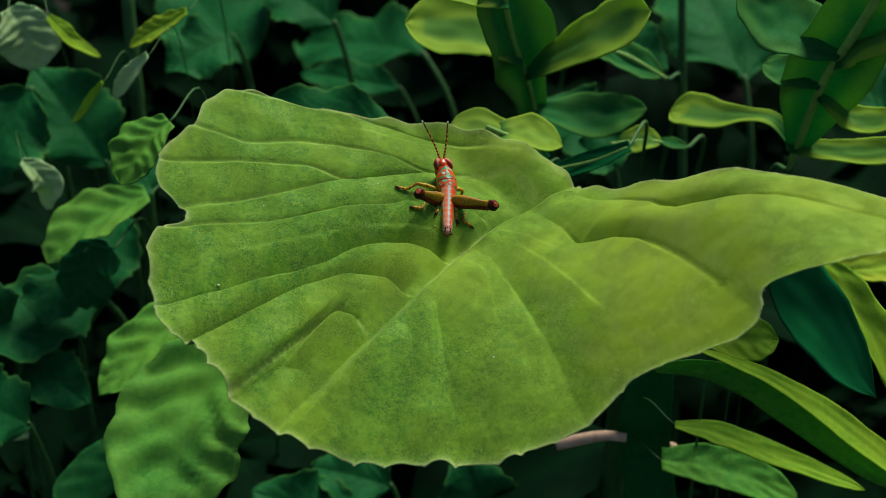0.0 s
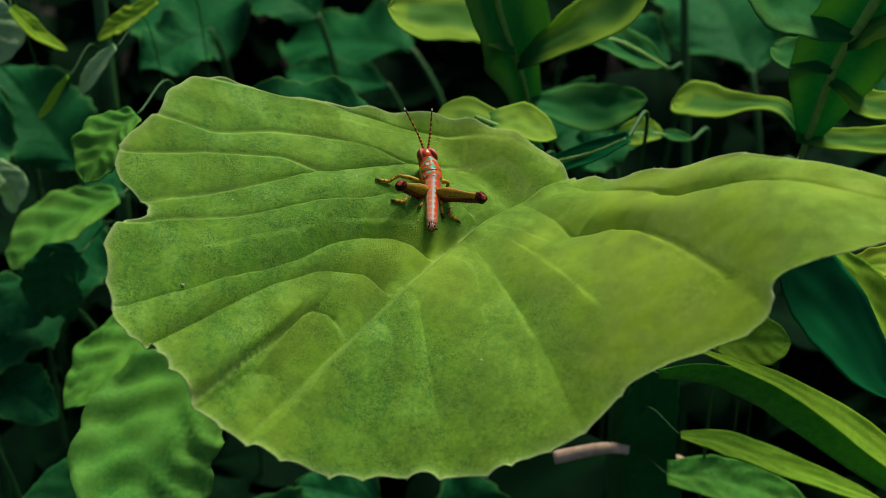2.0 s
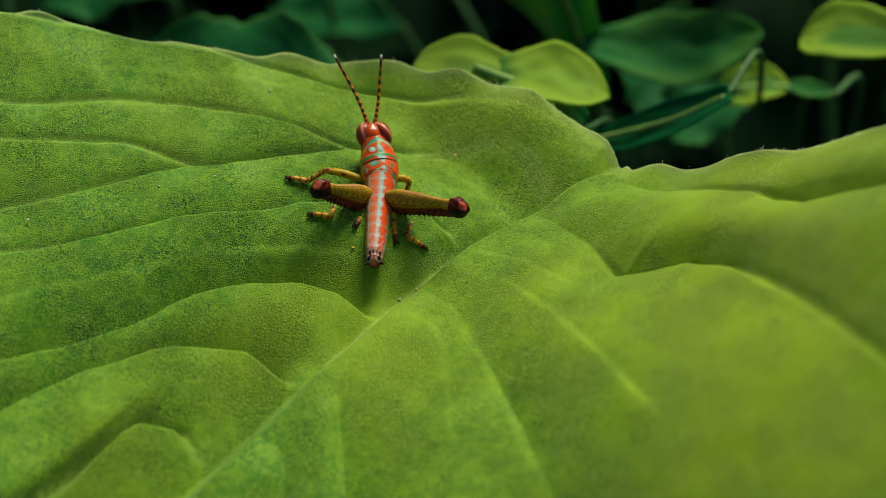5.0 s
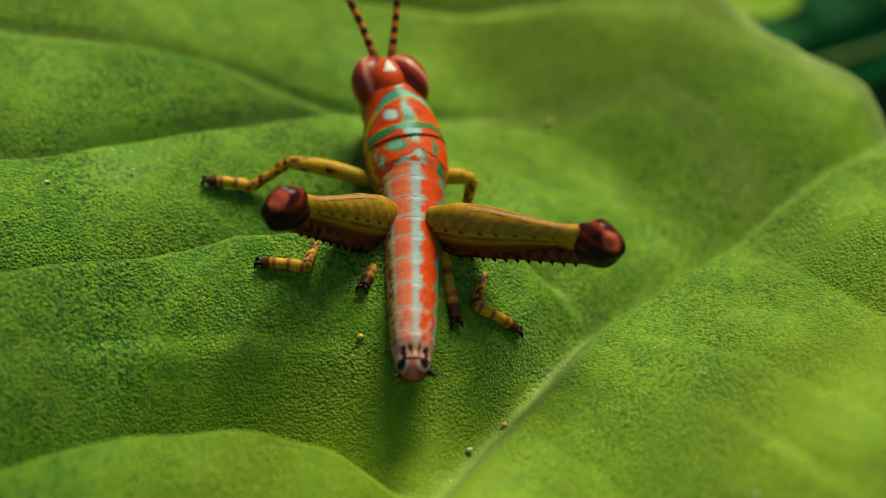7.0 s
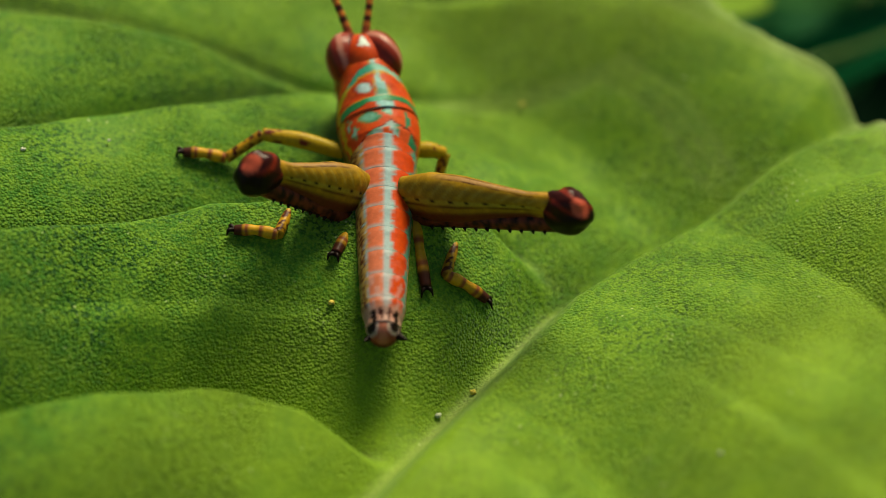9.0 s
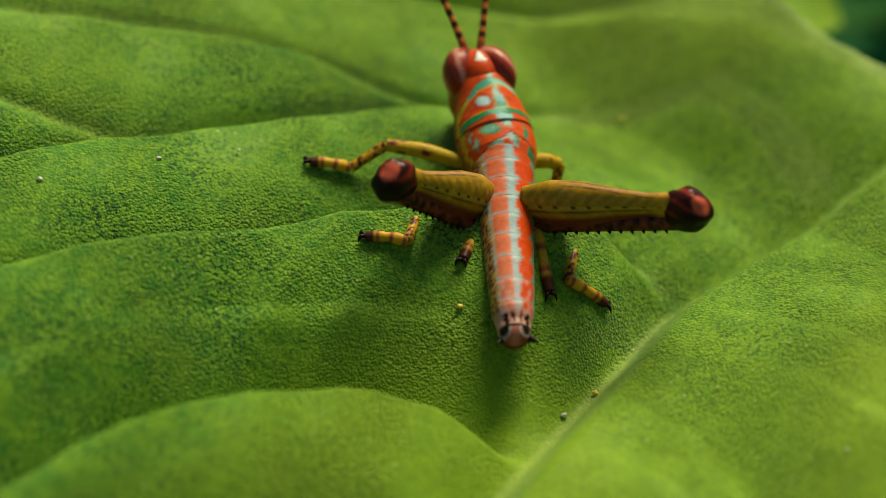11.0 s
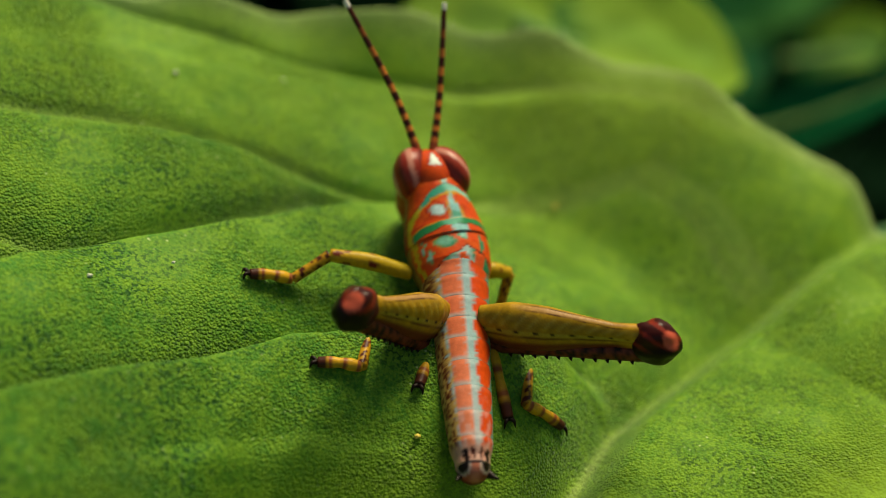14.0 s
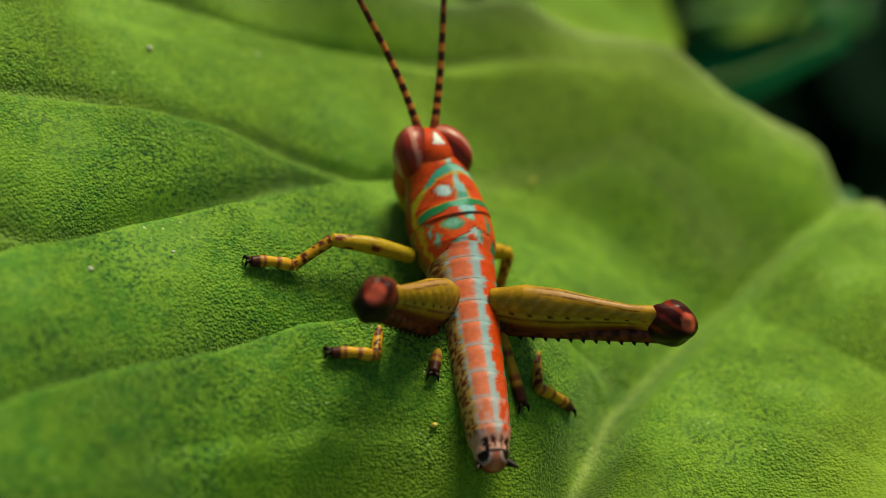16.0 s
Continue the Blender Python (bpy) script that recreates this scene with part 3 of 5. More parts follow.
def add_lobe(leaf, line, seed, gold=1.0, facing=(0.05, -0.50, 0.86), material=None, crinkle=0.0, name="lobe"):
    """A rounded lobe along points in centimetres with the half width at each; gold is how far sunlit yellow-green is
    put into its margin's colour.
    """
    bm = bmesh.new()
    vein_l, rim_l = bm.verts.layers.float.new("vein"), bm.verts.layers.float.new("rim")
    pts = smooth_line([p[:3] for p in line], 31) * CM
    half = smooth_line([(p[3], 0, 0) for p in line], 31)[:, 0] * CM
    tang = np.gradient(pts, axis=0)
    span = (np.linalg.norm(tang, axis=1)).sum()
    grid = []
    for i in range(31):
        t = i / 30
        way = Vector(tang[i]).normalized()
        side = way.cross(Vector(facing)).normalized()
        up = side.cross(way)
        end = math.sqrt(max(0.0, 1 - max(0.0, (t - 0.86) / 0.14) ** 2))
        row = []
        for j in range(-9, 10):
            u = j / 9
            wave = 1 + 0.14 * noise.noise((t * 4.5, 2.0 * (u > 0), seed)) + 0.05 * noise.noise((t * 13, 3.0 * (u > 0), seed + 4))
            # a crinkled leaf has an uneven, toothed margin
            wave += 0.9 * crinkle * noise.noise((t * 7, 5.0 * (u > 0), seed + 7)) * ramp(abs(u), 0.4, 1.0)
            reach = half[i] * wave * end
            lift = 0.20 * reach * u * u * (1 + 0.8 * noise.noise((t * 2.5, u, seed))) + 0.10 * half[i] * noise.noise((t * 5, u * 2, seed + 9)) - 0.05 * span * t * t
            vt = (t * 5.5 - 1.2 * abs(u) + 0.3 * (u > 0) + 0.4 * noise.noise((u * 2.5, t * 4, seed * 3.7))) % 1.0
            lift += crinkle * half[i] * min(1, vt / 0.3) * (1 - vt) * ramp(abs(u), 0.0, 0.3)
            v = bm.verts.new(Vector(pts[i]) + side * (u * reach) + up * lift - leaf.location)
            v[vein_l] = 0.6 * math.exp(-(u * 6) ** 2)
            near = max(abs(u), ramp(t, 0.72, 1.0)) + 0.35 * noise.noise((t * 3.0, u * 1.3, seed + 2))
            # glow of the sunlit margin and tip, carried by the rim colour
            v[rim_l] = min(1.0, min(gold, 1.0) * ramp(near, 0.22, 0.80) + max(gold - 1.0, 0.0)) * ramp(t, 0.05, 0.30)
            row.append(v)
        grid.append(row)
    for p, q in zip(grid, grid[1:]):
        for k in range(len(p) - 1):
            bm.faces.new((p[k], p[k + 1], q[k + 1], q[k]))
    bmesh.ops.recalc_face_normals(bm, faces=bm.faces)
    ob = part(name, bm, material or LOBED_LEAF, leaf, "" if material or gold > 0.5 else "shaded green lobe")
    thick = ob.modifiers.new("thickness", "SOLIDIFY")
    thick.thickness, thick.offset = 0.0003, -1
    return ob


def leaf_turn(base, tip, facing):
    y = (Vector(tip) - Vector(base)).normalized()
    x = y.cross(Vector(facing)).normalized()
    z = x.cross(y).normalized()
    return Matrix((x, y, z)).transposed()


def weed_leaf(base, tip, width, seed):
    """An oval leaf from its stalk end to its tip."""
    length = (Vector(tip) - Vector(base)).length
    ob = thing("weed_leaf", base, "dark green oval weed leaf in the shade", "leaf", "weed leaves")
    bm = blade_mesh(length, width, seed)
    turn = leaf_turn(base, tip, (0, -0.45, 0.9))
    ob.matrix_basis = Matrix.Translation(base) @ turn.to_4x4()
    blade = part("blade", bm, MID_LEAF, ob)
    thick = blade.modifiers.new("thickness", "SOLIDIFY")
    thick.thickness, thick.offset = 0.0003, -1
    # stalk: sinks from the blade to the ground
    down = turn.inverted() @ Vector((0, 0, -1))
    foot = down * (base[2] - GROUND) + Vector((0, -0.25 * length, 0))
    rib = [Vector((0, length * 0.06, -0.0012)), Vector((0, 0, -0.0008)), Vector((0, -0.2 * length, 0)) + down * 0.02, Vector((0, -0.3 * length, 0)) + down * 0.06, foot]
    r = min(0.0011, 0.035 * width)
    part("stalk", tube(rib, [r * 0.5, r, r, r * 1.1, r * 1.4], [r * 0.5, r, r, r * 1.1, r * 1.4], up=(1, 0.1, 0.2), sides=8, rings=24), STEM_GREEN, ob)
    return ob


WEED_LEAVES = [
    ((0.054, 0.128, -0.052), (0.034, 0.127, -0.032), 0.028),
    ((0.045, 0.169, -0.025), (0.071, 0.149, -0.033), 0.021),
    ((0.103, 0.175, -0.051), (0.086, 0.229, -0.024), 0.048),
    ((-0.010, 0.194, -0.053), (-0.064, 0.238, -0.059), 0.036),
    ((-0.017, 0.168, -0.053), (-0.058, 0.189, -0.056), 0.016),
    ((-0.012, 0.081, -0.020), (-0.058, 0.092, -0.015), 0.020),
    ((-0.071, 0.166, -0.044), (-0.098, 0.209, -0.026), 0.045),
    ((-0.103, 0.106, -0.067), (-0.115, 0.066, -0.079), 0.027),
    ((-0.135, 0.129, -0.035), (-0.152, 0.099, -0.053), 0.038),
    ((-0.108, 0.081, -0.081), (-0.140, 0.046, -0.073), 0.032),
    ((0.015, 0.045, -0.146), (0.009, 0.053, -0.120), 0.025),
    ((-0.025, 0.042, -0.147), (-0.054, 0.043, -0.125), 0.029),
    ((-0.120, 0.034, -0.097), (-0.138, 0.028, -0.078), 0.024),
    ((-0.111, 0.122, -0.060), (-0.135, 0.133, -0.029), 0.032),
    ((-0.086, 0.100, -0.038), (-0.100, 0.079, -0.044), 0.019),
    ((-0.116, 0.073, -0.067), (-0.119, 0.054, -0.072), 0.019),
    ((-0.126, 0.055, -0.088), (-0.106, 0.042, -0.093), 0.019),
    ((-0.131, 0.059, -0.081), (-0.139, 0.056, -0.060), 0.016),
    ((-0.073, 0.160, -0.030), (-0.093, 0.142, -0.032), 0.025),
    ((-0.040, 0.176, -0.033), (-0.067, 0.192, -0.020), 0.028),
    ((0.039, 0.115, -0.052), (0.060, 0.120, -0.041), 0.016),
    ((0.119, 0.128, -0.008), (0.134, 0.104, -0.020), 0.020),
    ((-0.014, 0.054, -0.135), (-0.040, 0.058, -0.128), 0.022),
    ((0.031, 0.062, -0.144), (0.050, 0.062, -0.124), 0.017),
]
for n, (base, tip, width) in enumerate(WEED_LEAVES):
    weed_leaf(base, tip, width, n + 1)

# ---- the lobed leaves behind, upright, the sunlit glow of their margins put into yellow ----
leaf = lobed_leaf([(3.04, 11.03, -4.41, 0.06), (2.5, 9.23, -1.14, 0.08), (1.86, 7.84, 1.38, 0.09), (1.46, 6.35, 4.09, 0.08)], "deeply lobed upright green leaf with sunlit margins painted yellow-green")
add_lobe(leaf, [(2.22, 8.44, 0.28, 0.29), (1.47, 7.98, 1.12, 0.72), (0.83, 7.76, 1.54, 0.89), (-0.2, 7.68, 1.67, 0.93), (-1.03, 7.53, 1.94, 0.6)], 1, 1.3)
add_lobe(leaf, [(2.33, 8.79, -0.35, 0.26), (3.18, 8.36, 0.45, 0.55), (4.0, 7.9, 1.27, 0.79), (4.81, 7.55, 1.92, 0.89), (5.43, 7.19, 2.57, 0.56)], 2, 1.3)
add_lobe(leaf, [(2.93, 10.86, -4.11, 0.32), (2.45, 9.23, -1.14, 0.64), (2.2, 8.24, 0.66, 1.2), (1.82, 7.32, 2.32, 1.05), (1.55, 6.59, 3.66, 0.85)], 3, 0.35, (0.03, -0.62, 0.78))
add_lobe(leaf, [(2.66, 9.75, -2.09, 0.23), (3.61, 9.88, -2.33, 0.62), (4.64, 9.91, -2.37, 0.81), (5.3, 9.77, -2.12, 0.65), (5.93, 9.57, -1.76, 0.23)], 4, 0.15)
add_lobe(leaf, [(1.73, 7.13, 2.67, 0.24), (0.96, 6.94, 3.02, 0.52), (0.04, 6.76, 3.35, 0.52), (-0.7, 6.51, 3.8, 0.34)], 5, 1.3)
leaf = lobed_leaf([(9.87, 6.72, -2.14, 0.07), (9.98, 6.3, -0.96, 0.11), (10.18, 5.52, 1.25, 0.12), (10.52, 4.85, 2.77, 0.14), (10.98, 3.96, 4.79, 0.13)], "large lobed upright leaf with a pale midrib, its sunlit margins painted yellow-green")
add_lobe(leaf, [(10.44, 4.99, 2.45, 0.34), (9.74, 5.37, 2.65, 0.82), (9.09, 5.7, 2.88, 1.03), (8.49, 5.97, 3.23, 1.03), (7.92, 6.13, 3.87, 0.51)], 6, 0.15)
add_lobe(leaf, [(10.18, 5.52, 1.25, 0.24), (9.66, 5.78, 1.43, 0.56), (9.26, 6.05, 1.37, 0.56), (8.71, 6.36, 1.48, 0.32)], 7, 0.15)
add_lobe(leaf, [(9.92, 6.42, -1.25, 0.18), (9.25, 6.6, -0.47, 0.25), (8.54, 7.09, -0.59, 0.27), (7.83, 7.62, -0.91, 0.48), (7.15, 8.05, -0.93, 0.63), (6.48, 8.54, -1.18, 0.49)], 8, 1.3)
add_lobe(leaf, [(10.37, 5.13, 2.13, 0.28), (10.78, 4.68, 2.78, 0.61), (11.2, 4.26, 3.32, 0.67), (11.78, 3.64, 4.19, 0.49)], 9, 1.3)
add_lobe(leaf, [(10.18, 5.64, 0.84, 0.21), (10.55, 5.45, 0.69, 0.35), (10.93, 5.29, 0.44, 0.42), (11.54, 4.9, 0.51, 0.46), (12.17, 4.35, 1.0, 0.35)], 10, 1.3)
add_lobe(leaf, [(9.75, 6.56, -1.34, 0.15), (10.22, 6.21, -1.15, 0.29), (10.83, 5.76, -0.91, 0.36), (11.48, 5.28, -0.65, 0.46), (12.14, 4.73, -0.2, 0.46), (12.62, 4.35, 0.07, 0.25)], 11, 1.3)
add_lobe(leaf, [(9.91, 6.49, -1.44, 0.22), (10.15, 5.6, 1.03, 1.05), (10.52, 4.85, 2.77, 1.09), (10.94, 4.01, 4.69, 0.99)], 12, 0.35, (0.03, -0.62, 0.78))
leaf = lobed_leaf([(7.16, 8.4, -2.49, 0.06), (6.06, 8.4, -2.29, 0.06), (4.91, 8.4, -2.42, 0.06)], "small lobed leaf with a yellow lobe in the shade")
add_lobe(leaf, [(5.08, 8.4, -2.55, 0.15), (5.56, 8.4, -2.3, 0.41), (5.97, 8.4, -2.2, 0.38), (6.42, 8.4, -2.24, 0.15)], 13, 1.3)
add_lobe(leaf, [(6.39, 8.4, -2.28, 0.11), (6.73, 8.4, -2.33, 0.19), (7.2, 8.4, -2.41, 0.09)], 14, 0.15)
leaf = lobed_leaf([(6.71, 11.0, -1.59, 0.06), (5.45, 11.0, -0.85, 0.08), (4.58, 11.0, -0.59, 0.06)], "dull green lobed leaf in the shade")
add_lobe(leaf, [(4.24, 11.0, -0.6, 0.19), (4.92, 11.0, -0.67, 0.5), (5.81, 11.0, -1.07, 0.55), (6.66, 11.0, -1.39, 0.2)], 15, 0.15)
leaf = lobed_leaf([(2.86, 4.9, -1.07, 0.05), (2.29, 4.9, -0.46, 0.07), (1.21, 4.9, 0.04, 0.07)], "yellowed lobed leaf close behind the large leaf")
add_lobe(leaf, [(2.93, 4.9, -0.98, 0.17), (2.37, 4.9, -0.41, 0.38), (1.67, 4.9, -0.18, 0.52), (1.05, 4.9, 0.12, 0.55), (0.29, 4.9, 0.24, 0.38)], 16, 1.7, (0.10, -0.30, 0.95))
add_lobe(leaf, [(1.4, 4.95, -0.22, 0.20), (1.9, 4.95, -0.13, 0.50), (2.4, 4.95, -0.14, 0.60), (2.9, 4.95, -0.26, 0.50), (3.35, 4.95, -0.45, 0.14)], 17, 1.8, (0.10, -0.30, 0.95))
leaf = lobed_leaf([(5.13, 5.6, -0.91, 0.05), (4.22, 5.6, -1.36, 0.05), (2.82, 5.6, -1.76, 0.05)], "dark blue-green lobed leaf close behind the large leaf")
add_lobe(leaf, [(5.2, 5.6, -0.84, 0.16), (4.44, 5.6, -1.22, 0.29), (3.6, 5.6, -1.56, 0.29), (2.66, 5.6, -1.71, 0.14)], 18, 0.0, (0.05, -0.50, 0.86), SMOOTH_LEAF)


# ---- single leaves round the large one: each a midrib, a stalk and a blade ----
# shaded underside, then lit half of one folded leaf, told apart by painted colour
leaf = lobed_leaf([(7.72, -2.4, 1.18, 0.036), (8.36, -2.4, 0.17, 0.05), (10.11, -2.4, -2.0, 0.05), (11.04, -2.4, -3.1, 0.014)], "smooth shaded half of a folded pointed leaf, painted dark blue-green", "smooth_leaf")
add_lobe(leaf, [(7.72, -2.4, 1.18, 0.44), (8.36, -2.4, 0.17, 0.9), (9.15, -2.4, -0.86, 0.95), (10.11, -2.4, -2.0, 0.69), (11.04, -2.4, -3.1, 0.06)], 40, 0, (0.30, -0.60, 0.75), SMOOTH_LEAF, 0, "blade")
leaf = lobed_leaf([(8.89, -0.8, -0.1, 0.023), (9.65, -0.8, -0.65, 0.038), (11.73, -0.8, -3.35, 0.05), (12.5, -0.8, -4.61, 0.03)], "lit half of the folded pointed leaf, painted yellow-green", "yellow_leaf")
add_lobe(leaf, [(8.89, -0.8, -0.1, 0.22), (9.65, -0.8, -0.65, 0.47), (10.64, -0.8, -1.81, 0.68), (11.73, -0.8, -3.35, 0.73), (12.5, -0.8, -4.61, 0.34)], 41, 0, (0.05, -0.40, 0.92), GOLD_LEAF, 0.1, "blade")
leaf = lobed_leaf([(9.74, 1.2, -2.08, 0.016), (10.43, 1.2, -1.88, 0.03), (11.13, 1.2, -1.71, 0.038), (12.26, 1.2, -1.61, 0.034)], "small yellow leaf in the light", "yellow_leaf")
add_lobe(leaf, [(9.74, 1.2, -2.08, 0.1), (10.43, 1.2, -1.88, 0.33), (11.13, 1.2, -1.71, 0.47), (12.26, 1.2, -1.61, 0.4)], 42, 1.3, (0.05, -0.40, 0.92), GOLD_LEAF, 0.1, "blade")
# one folded strap leaf: light and shade put into different colours for its halves
leaf = lobed_leaf([(6.82, 0.2, -3.72, 0.014), (7.81, 0.2, -4.12, 0.02), (11.7, 0.2, -6.58, 0.038), (13.44, 0.2, -7.96, 0.036)], "upper half of a long folded strap leaf, painted as lit", "strap_leaf")
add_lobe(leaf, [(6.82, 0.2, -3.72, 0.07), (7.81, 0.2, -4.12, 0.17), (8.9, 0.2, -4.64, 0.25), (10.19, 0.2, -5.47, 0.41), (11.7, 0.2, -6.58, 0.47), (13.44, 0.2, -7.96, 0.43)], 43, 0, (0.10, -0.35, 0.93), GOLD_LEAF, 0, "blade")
leaf = lobed_leaf([(5.81, 0.4, -4.54, 0.018), (6.84, 0.4, -4.46, 0.028), (11.23, 0.4, -7.25, 0.046), (13.34, 0.4, -8.97, 0.043)], "lower half of a long folded strap leaf, painted as shaded", "strap_leaf")
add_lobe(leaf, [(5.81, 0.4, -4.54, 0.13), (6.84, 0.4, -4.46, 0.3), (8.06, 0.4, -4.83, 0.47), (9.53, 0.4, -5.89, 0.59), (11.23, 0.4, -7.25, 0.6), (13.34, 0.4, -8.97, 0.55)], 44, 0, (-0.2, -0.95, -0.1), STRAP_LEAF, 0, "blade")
leaf = lobed_leaf([(7.25, 1.6, -4.42, 0.024), (7.93, 1.6, -4.4, 0.045), (8.6, 1.6, -4.38, 0.05), (9.17, 1.6, -4.36, 0.024)], "round yellow-green leaf below the large leaf", "round_leaf")
add_lobe(leaf, [(7.25, 1.6, -4.42, 0.24), (7.93, 1.6, -4.4, 0.59), (8.6, 1.6, -4.38, 0.66), (9.17, 1.6, -4.36, 0.24)], 45, 0, (-0.2, -0.55, 0.80), GOLD_LEAF, 0.1, "blade")
leaf = lobed_leaf([(6.26, 3.2, -6.46, 0.034), (6.04, 3.2, -7.69, 0.05), (6.4, 3.2, -11.13, 0.05), (6.84, 3.2, -13.42, 0.05)], "upright dark green strap leaf", "strap_leaf")
add_lobe(leaf, [(6.26, 3.2, -6.46, 0.4), (6.04, 3.2, -7.69, 0.73), (6.09, 3.2, -9.39, 0.75), (6.4, 3.2, -11.13, 0.77), (6.84, 3.2, -13.42, 0.67)], 46, 0, (0.0, -1.0, 0.1), MID_LEAF, 0, "blade")
leaf = lobed_leaf([(6.59, 1.0, -6.93, 0.017), (7.62, 1.0, -7.15, 0.031), (10.38, 1.0, -8.21, 0.03), (12.2, 1.0, -8.89, 0.019)], "low yellow-green leaf above the soil", "yellow_leaf")
add_lobe(leaf, [(6.59, 1.0, -6.93, 0.11), (7.62, 1.0, -7.15, 0.35), (8.9, 1.0, -7.61, 0.39), (10.38, 1.0, -8.21, 0.33), (12.2, 1.0, -8.89, 0.15)], 47, 0, (0.05, -0.3, 0.95), GOLD_LEAF, 0.1, "blade")
leaf = lobed_leaf([(6.44, 1.8, -8.91, 0.032), (7.73, 1.8, -9.07, 0.05), (9.23, 1.8, -9.55, 0.048), (10.62, 1.8, -10.36, 0.033)], "low soft green weed leaf", "weed_leaf")
add_lobe(leaf, [(6.44, 1.8, -8.91, 0.37), (7.73, 1.8, -9.07, 0.66), (9.23, 1.8, -9.55, 0.63), (10.62, 1.8, -10.36, 0.38)], 48, 0, (0.05, -0.40, 0.92), LOWER_LEAF, 0.15, "blade")
leaf = lobed_leaf([(-7.02, 4.32, -5.84, 0.048), (-7.68, 3.73, -6.14, 0.05), (-9.01, 2.29, -6.86, 0.05), (-9.47, 1.87, -7.06, 0.019)], "crinkled green leaf hanging below the large leaf", "toothed_leaf")
add_lobe(leaf, [(-7.02, 4.32, -5.84, 0.63), (-7.68, 3.73, -6.14, 0.96), (-8.45, 2.9, -6.55, 0.99), (-9.01, 2.29, -6.86, 0.66), (-9.47, 1.87, -7.06, 0.15)], 49, 0.0, (0.05, -0.10, 0.99), LOWER_LEAF, 0.20, "blade")
leaf = lobed_leaf([(-5.63, 3.06, -5.97, 0.05), (-6.28, 1.79, -6.6, 0.05), (-7.07, -0.63, -7.81, 0.05), (-7.06, -1.92, -8.46, 0.05)], "large crinkled green leaf hanging below the large leaf", "toothed_leaf")
add_lobe(leaf, [(-5.63, 3.06, -5.97, 0.83), (-6.28, 1.79, -6.6, 1.71), (-6.84, 0.56, -7.22, 1.94), (-7.07, -0.63, -7.81, 1.68), (-7.06, -1.92, -8.46, 0.86)], 50, 0.2, (0.05, -0.10, 0.99), LOWER_LEAF, 0.20, "blade")
leaf = lobed_leaf([(-7.87, 2.47, -9.08, 0.044), (-8.79, 1.94, -9.41, 0.05), (-9.68, 1.35, -9.78, 0.05), (-10.7, 0.55, -10.28, 0.05)], "dull crinkled green leaf near the soil", "toothed_leaf")
add_lobe(leaf, [(-7.87, 2.47, -9.08, 0.56), (-8.79, 1.94, -9.41, 0.9), (-9.68, 1.35, -9.78, 0.97), (-10.7, 0.55, -10.28, 0.67)], 51, 0.2, (0.05, -0.10, 0.99), MID_LEAF, 0.12, "blade")
# this leaf's highlight is put into its paler margin colour
leaf = lobed_leaf([(-8.88, 7.87, -4.28, 0.033), (-9.72, 7.51, -4.58, 0.05), (-11.4, 6.59, -5.34, 0.05), (-11.77, 6.22, -5.65, 0.021)], "soft green leaf with a pale highlight painted into its margin", "toothed_leaf")
add_lobe(leaf, [(-8.88, 7.87, -4.28, 0.39), (-9.72, 7.51, -4.58, 0.93), (-10.69, 7.08, -4.94, 1.12), (-11.4, 6.59, -5.34, 0.77), (-11.77, 6.22, -5.65, 0.19)], 52, 0.3, (0.05, -0.10, 0.99), LOWER_LEAF, 0.20, "blade")
leaf = lobed_leaf([(-9.64, 6.0, -5.0, 0.033), (-10.24, 5.85, -5.51, 0.05), (-10.53, 5.64, -6.19, 0.05), (-10.56, 5.44, -6.87, 0.021)], "dark green leaf in the shade", "weed_leaf")
add_lobe(leaf, [(-9.64, 6.0, -5.0, 0.38), (-10.24, 5.85, -5.51, 0.84), (-10.53, 5.64, -6.19, 0.77), (-10.56, 5.44, -6.87, 0.19)], 53, 0, (0.0, -0.9, 0.4), MID_LEAF, 0.2, "blade")
leaf = lobed_leaf([(-7.41, 5.07, -0.13, 0.031), (-7.92, 4.72, -0.48, 0.05), (-8.34, 4.27, -0.93, 0.05), (-8.65, 3.81, -1.39, 0.023)], "soft green leaf behind the margin of the large leaf", "weed_leaf")
add_lobe(leaf, [(-7.41, 5.07, -0.13, 0.35), (-7.92, 4.72, -0.48, 0.77), (-8.34, 4.27, -0.93, 0.77), (-8.65, 3.81, -1.39, 0.21)], 54, 0, (0.05, -0.10, 0.99), LOWER_LEAF, 0.20, "blade")
leaf = lobed_leaf([(-13.13, 10.59, 0.46, 0.024), (-12.81, 10.4, 0.0, 0.045), (-12.57, 10.18, -0.54, 0.05), (-12.56, 9.9, -1.25, 0.024)], "pale grey-green leaf catching the light", "pale_leaf")
add_lobe(leaf, [(-13.13, 10.59, 0.46, 0.34), (-12.81, 10.4, 0.0, 0.83), (-12.57, 10.18, -0.54, 0.99), (-12.56, 9.9, -1.25, 0.34)], 55, 0.4, (0.05, -0.40, 0.92), PALE_LEAF, 0.2, "blade")
leaf = lobed_leaf([(-7.75, 10.4, 0.6, 0.019), (-8.47, 10.4, 0.12, 0.033), (-9.09, 10.4, -0.22, 0.031), (-9.63, 10.4, -0.57, 0.017)], "yellow-green leaf among the weeds", "yellow_leaf")
add_lobe(leaf, [(-7.75, 10.4, 0.6, 0.15), (-8.47, 10.4, 0.12, 0.39), (-9.09, 10.4, -0.22, 0.35), (-9.63, 10.4, -0.57, 0.12)], 56, 0.4, (0.05, -0.40, 0.92), GOLD_LEAF, 0.2, "blade")
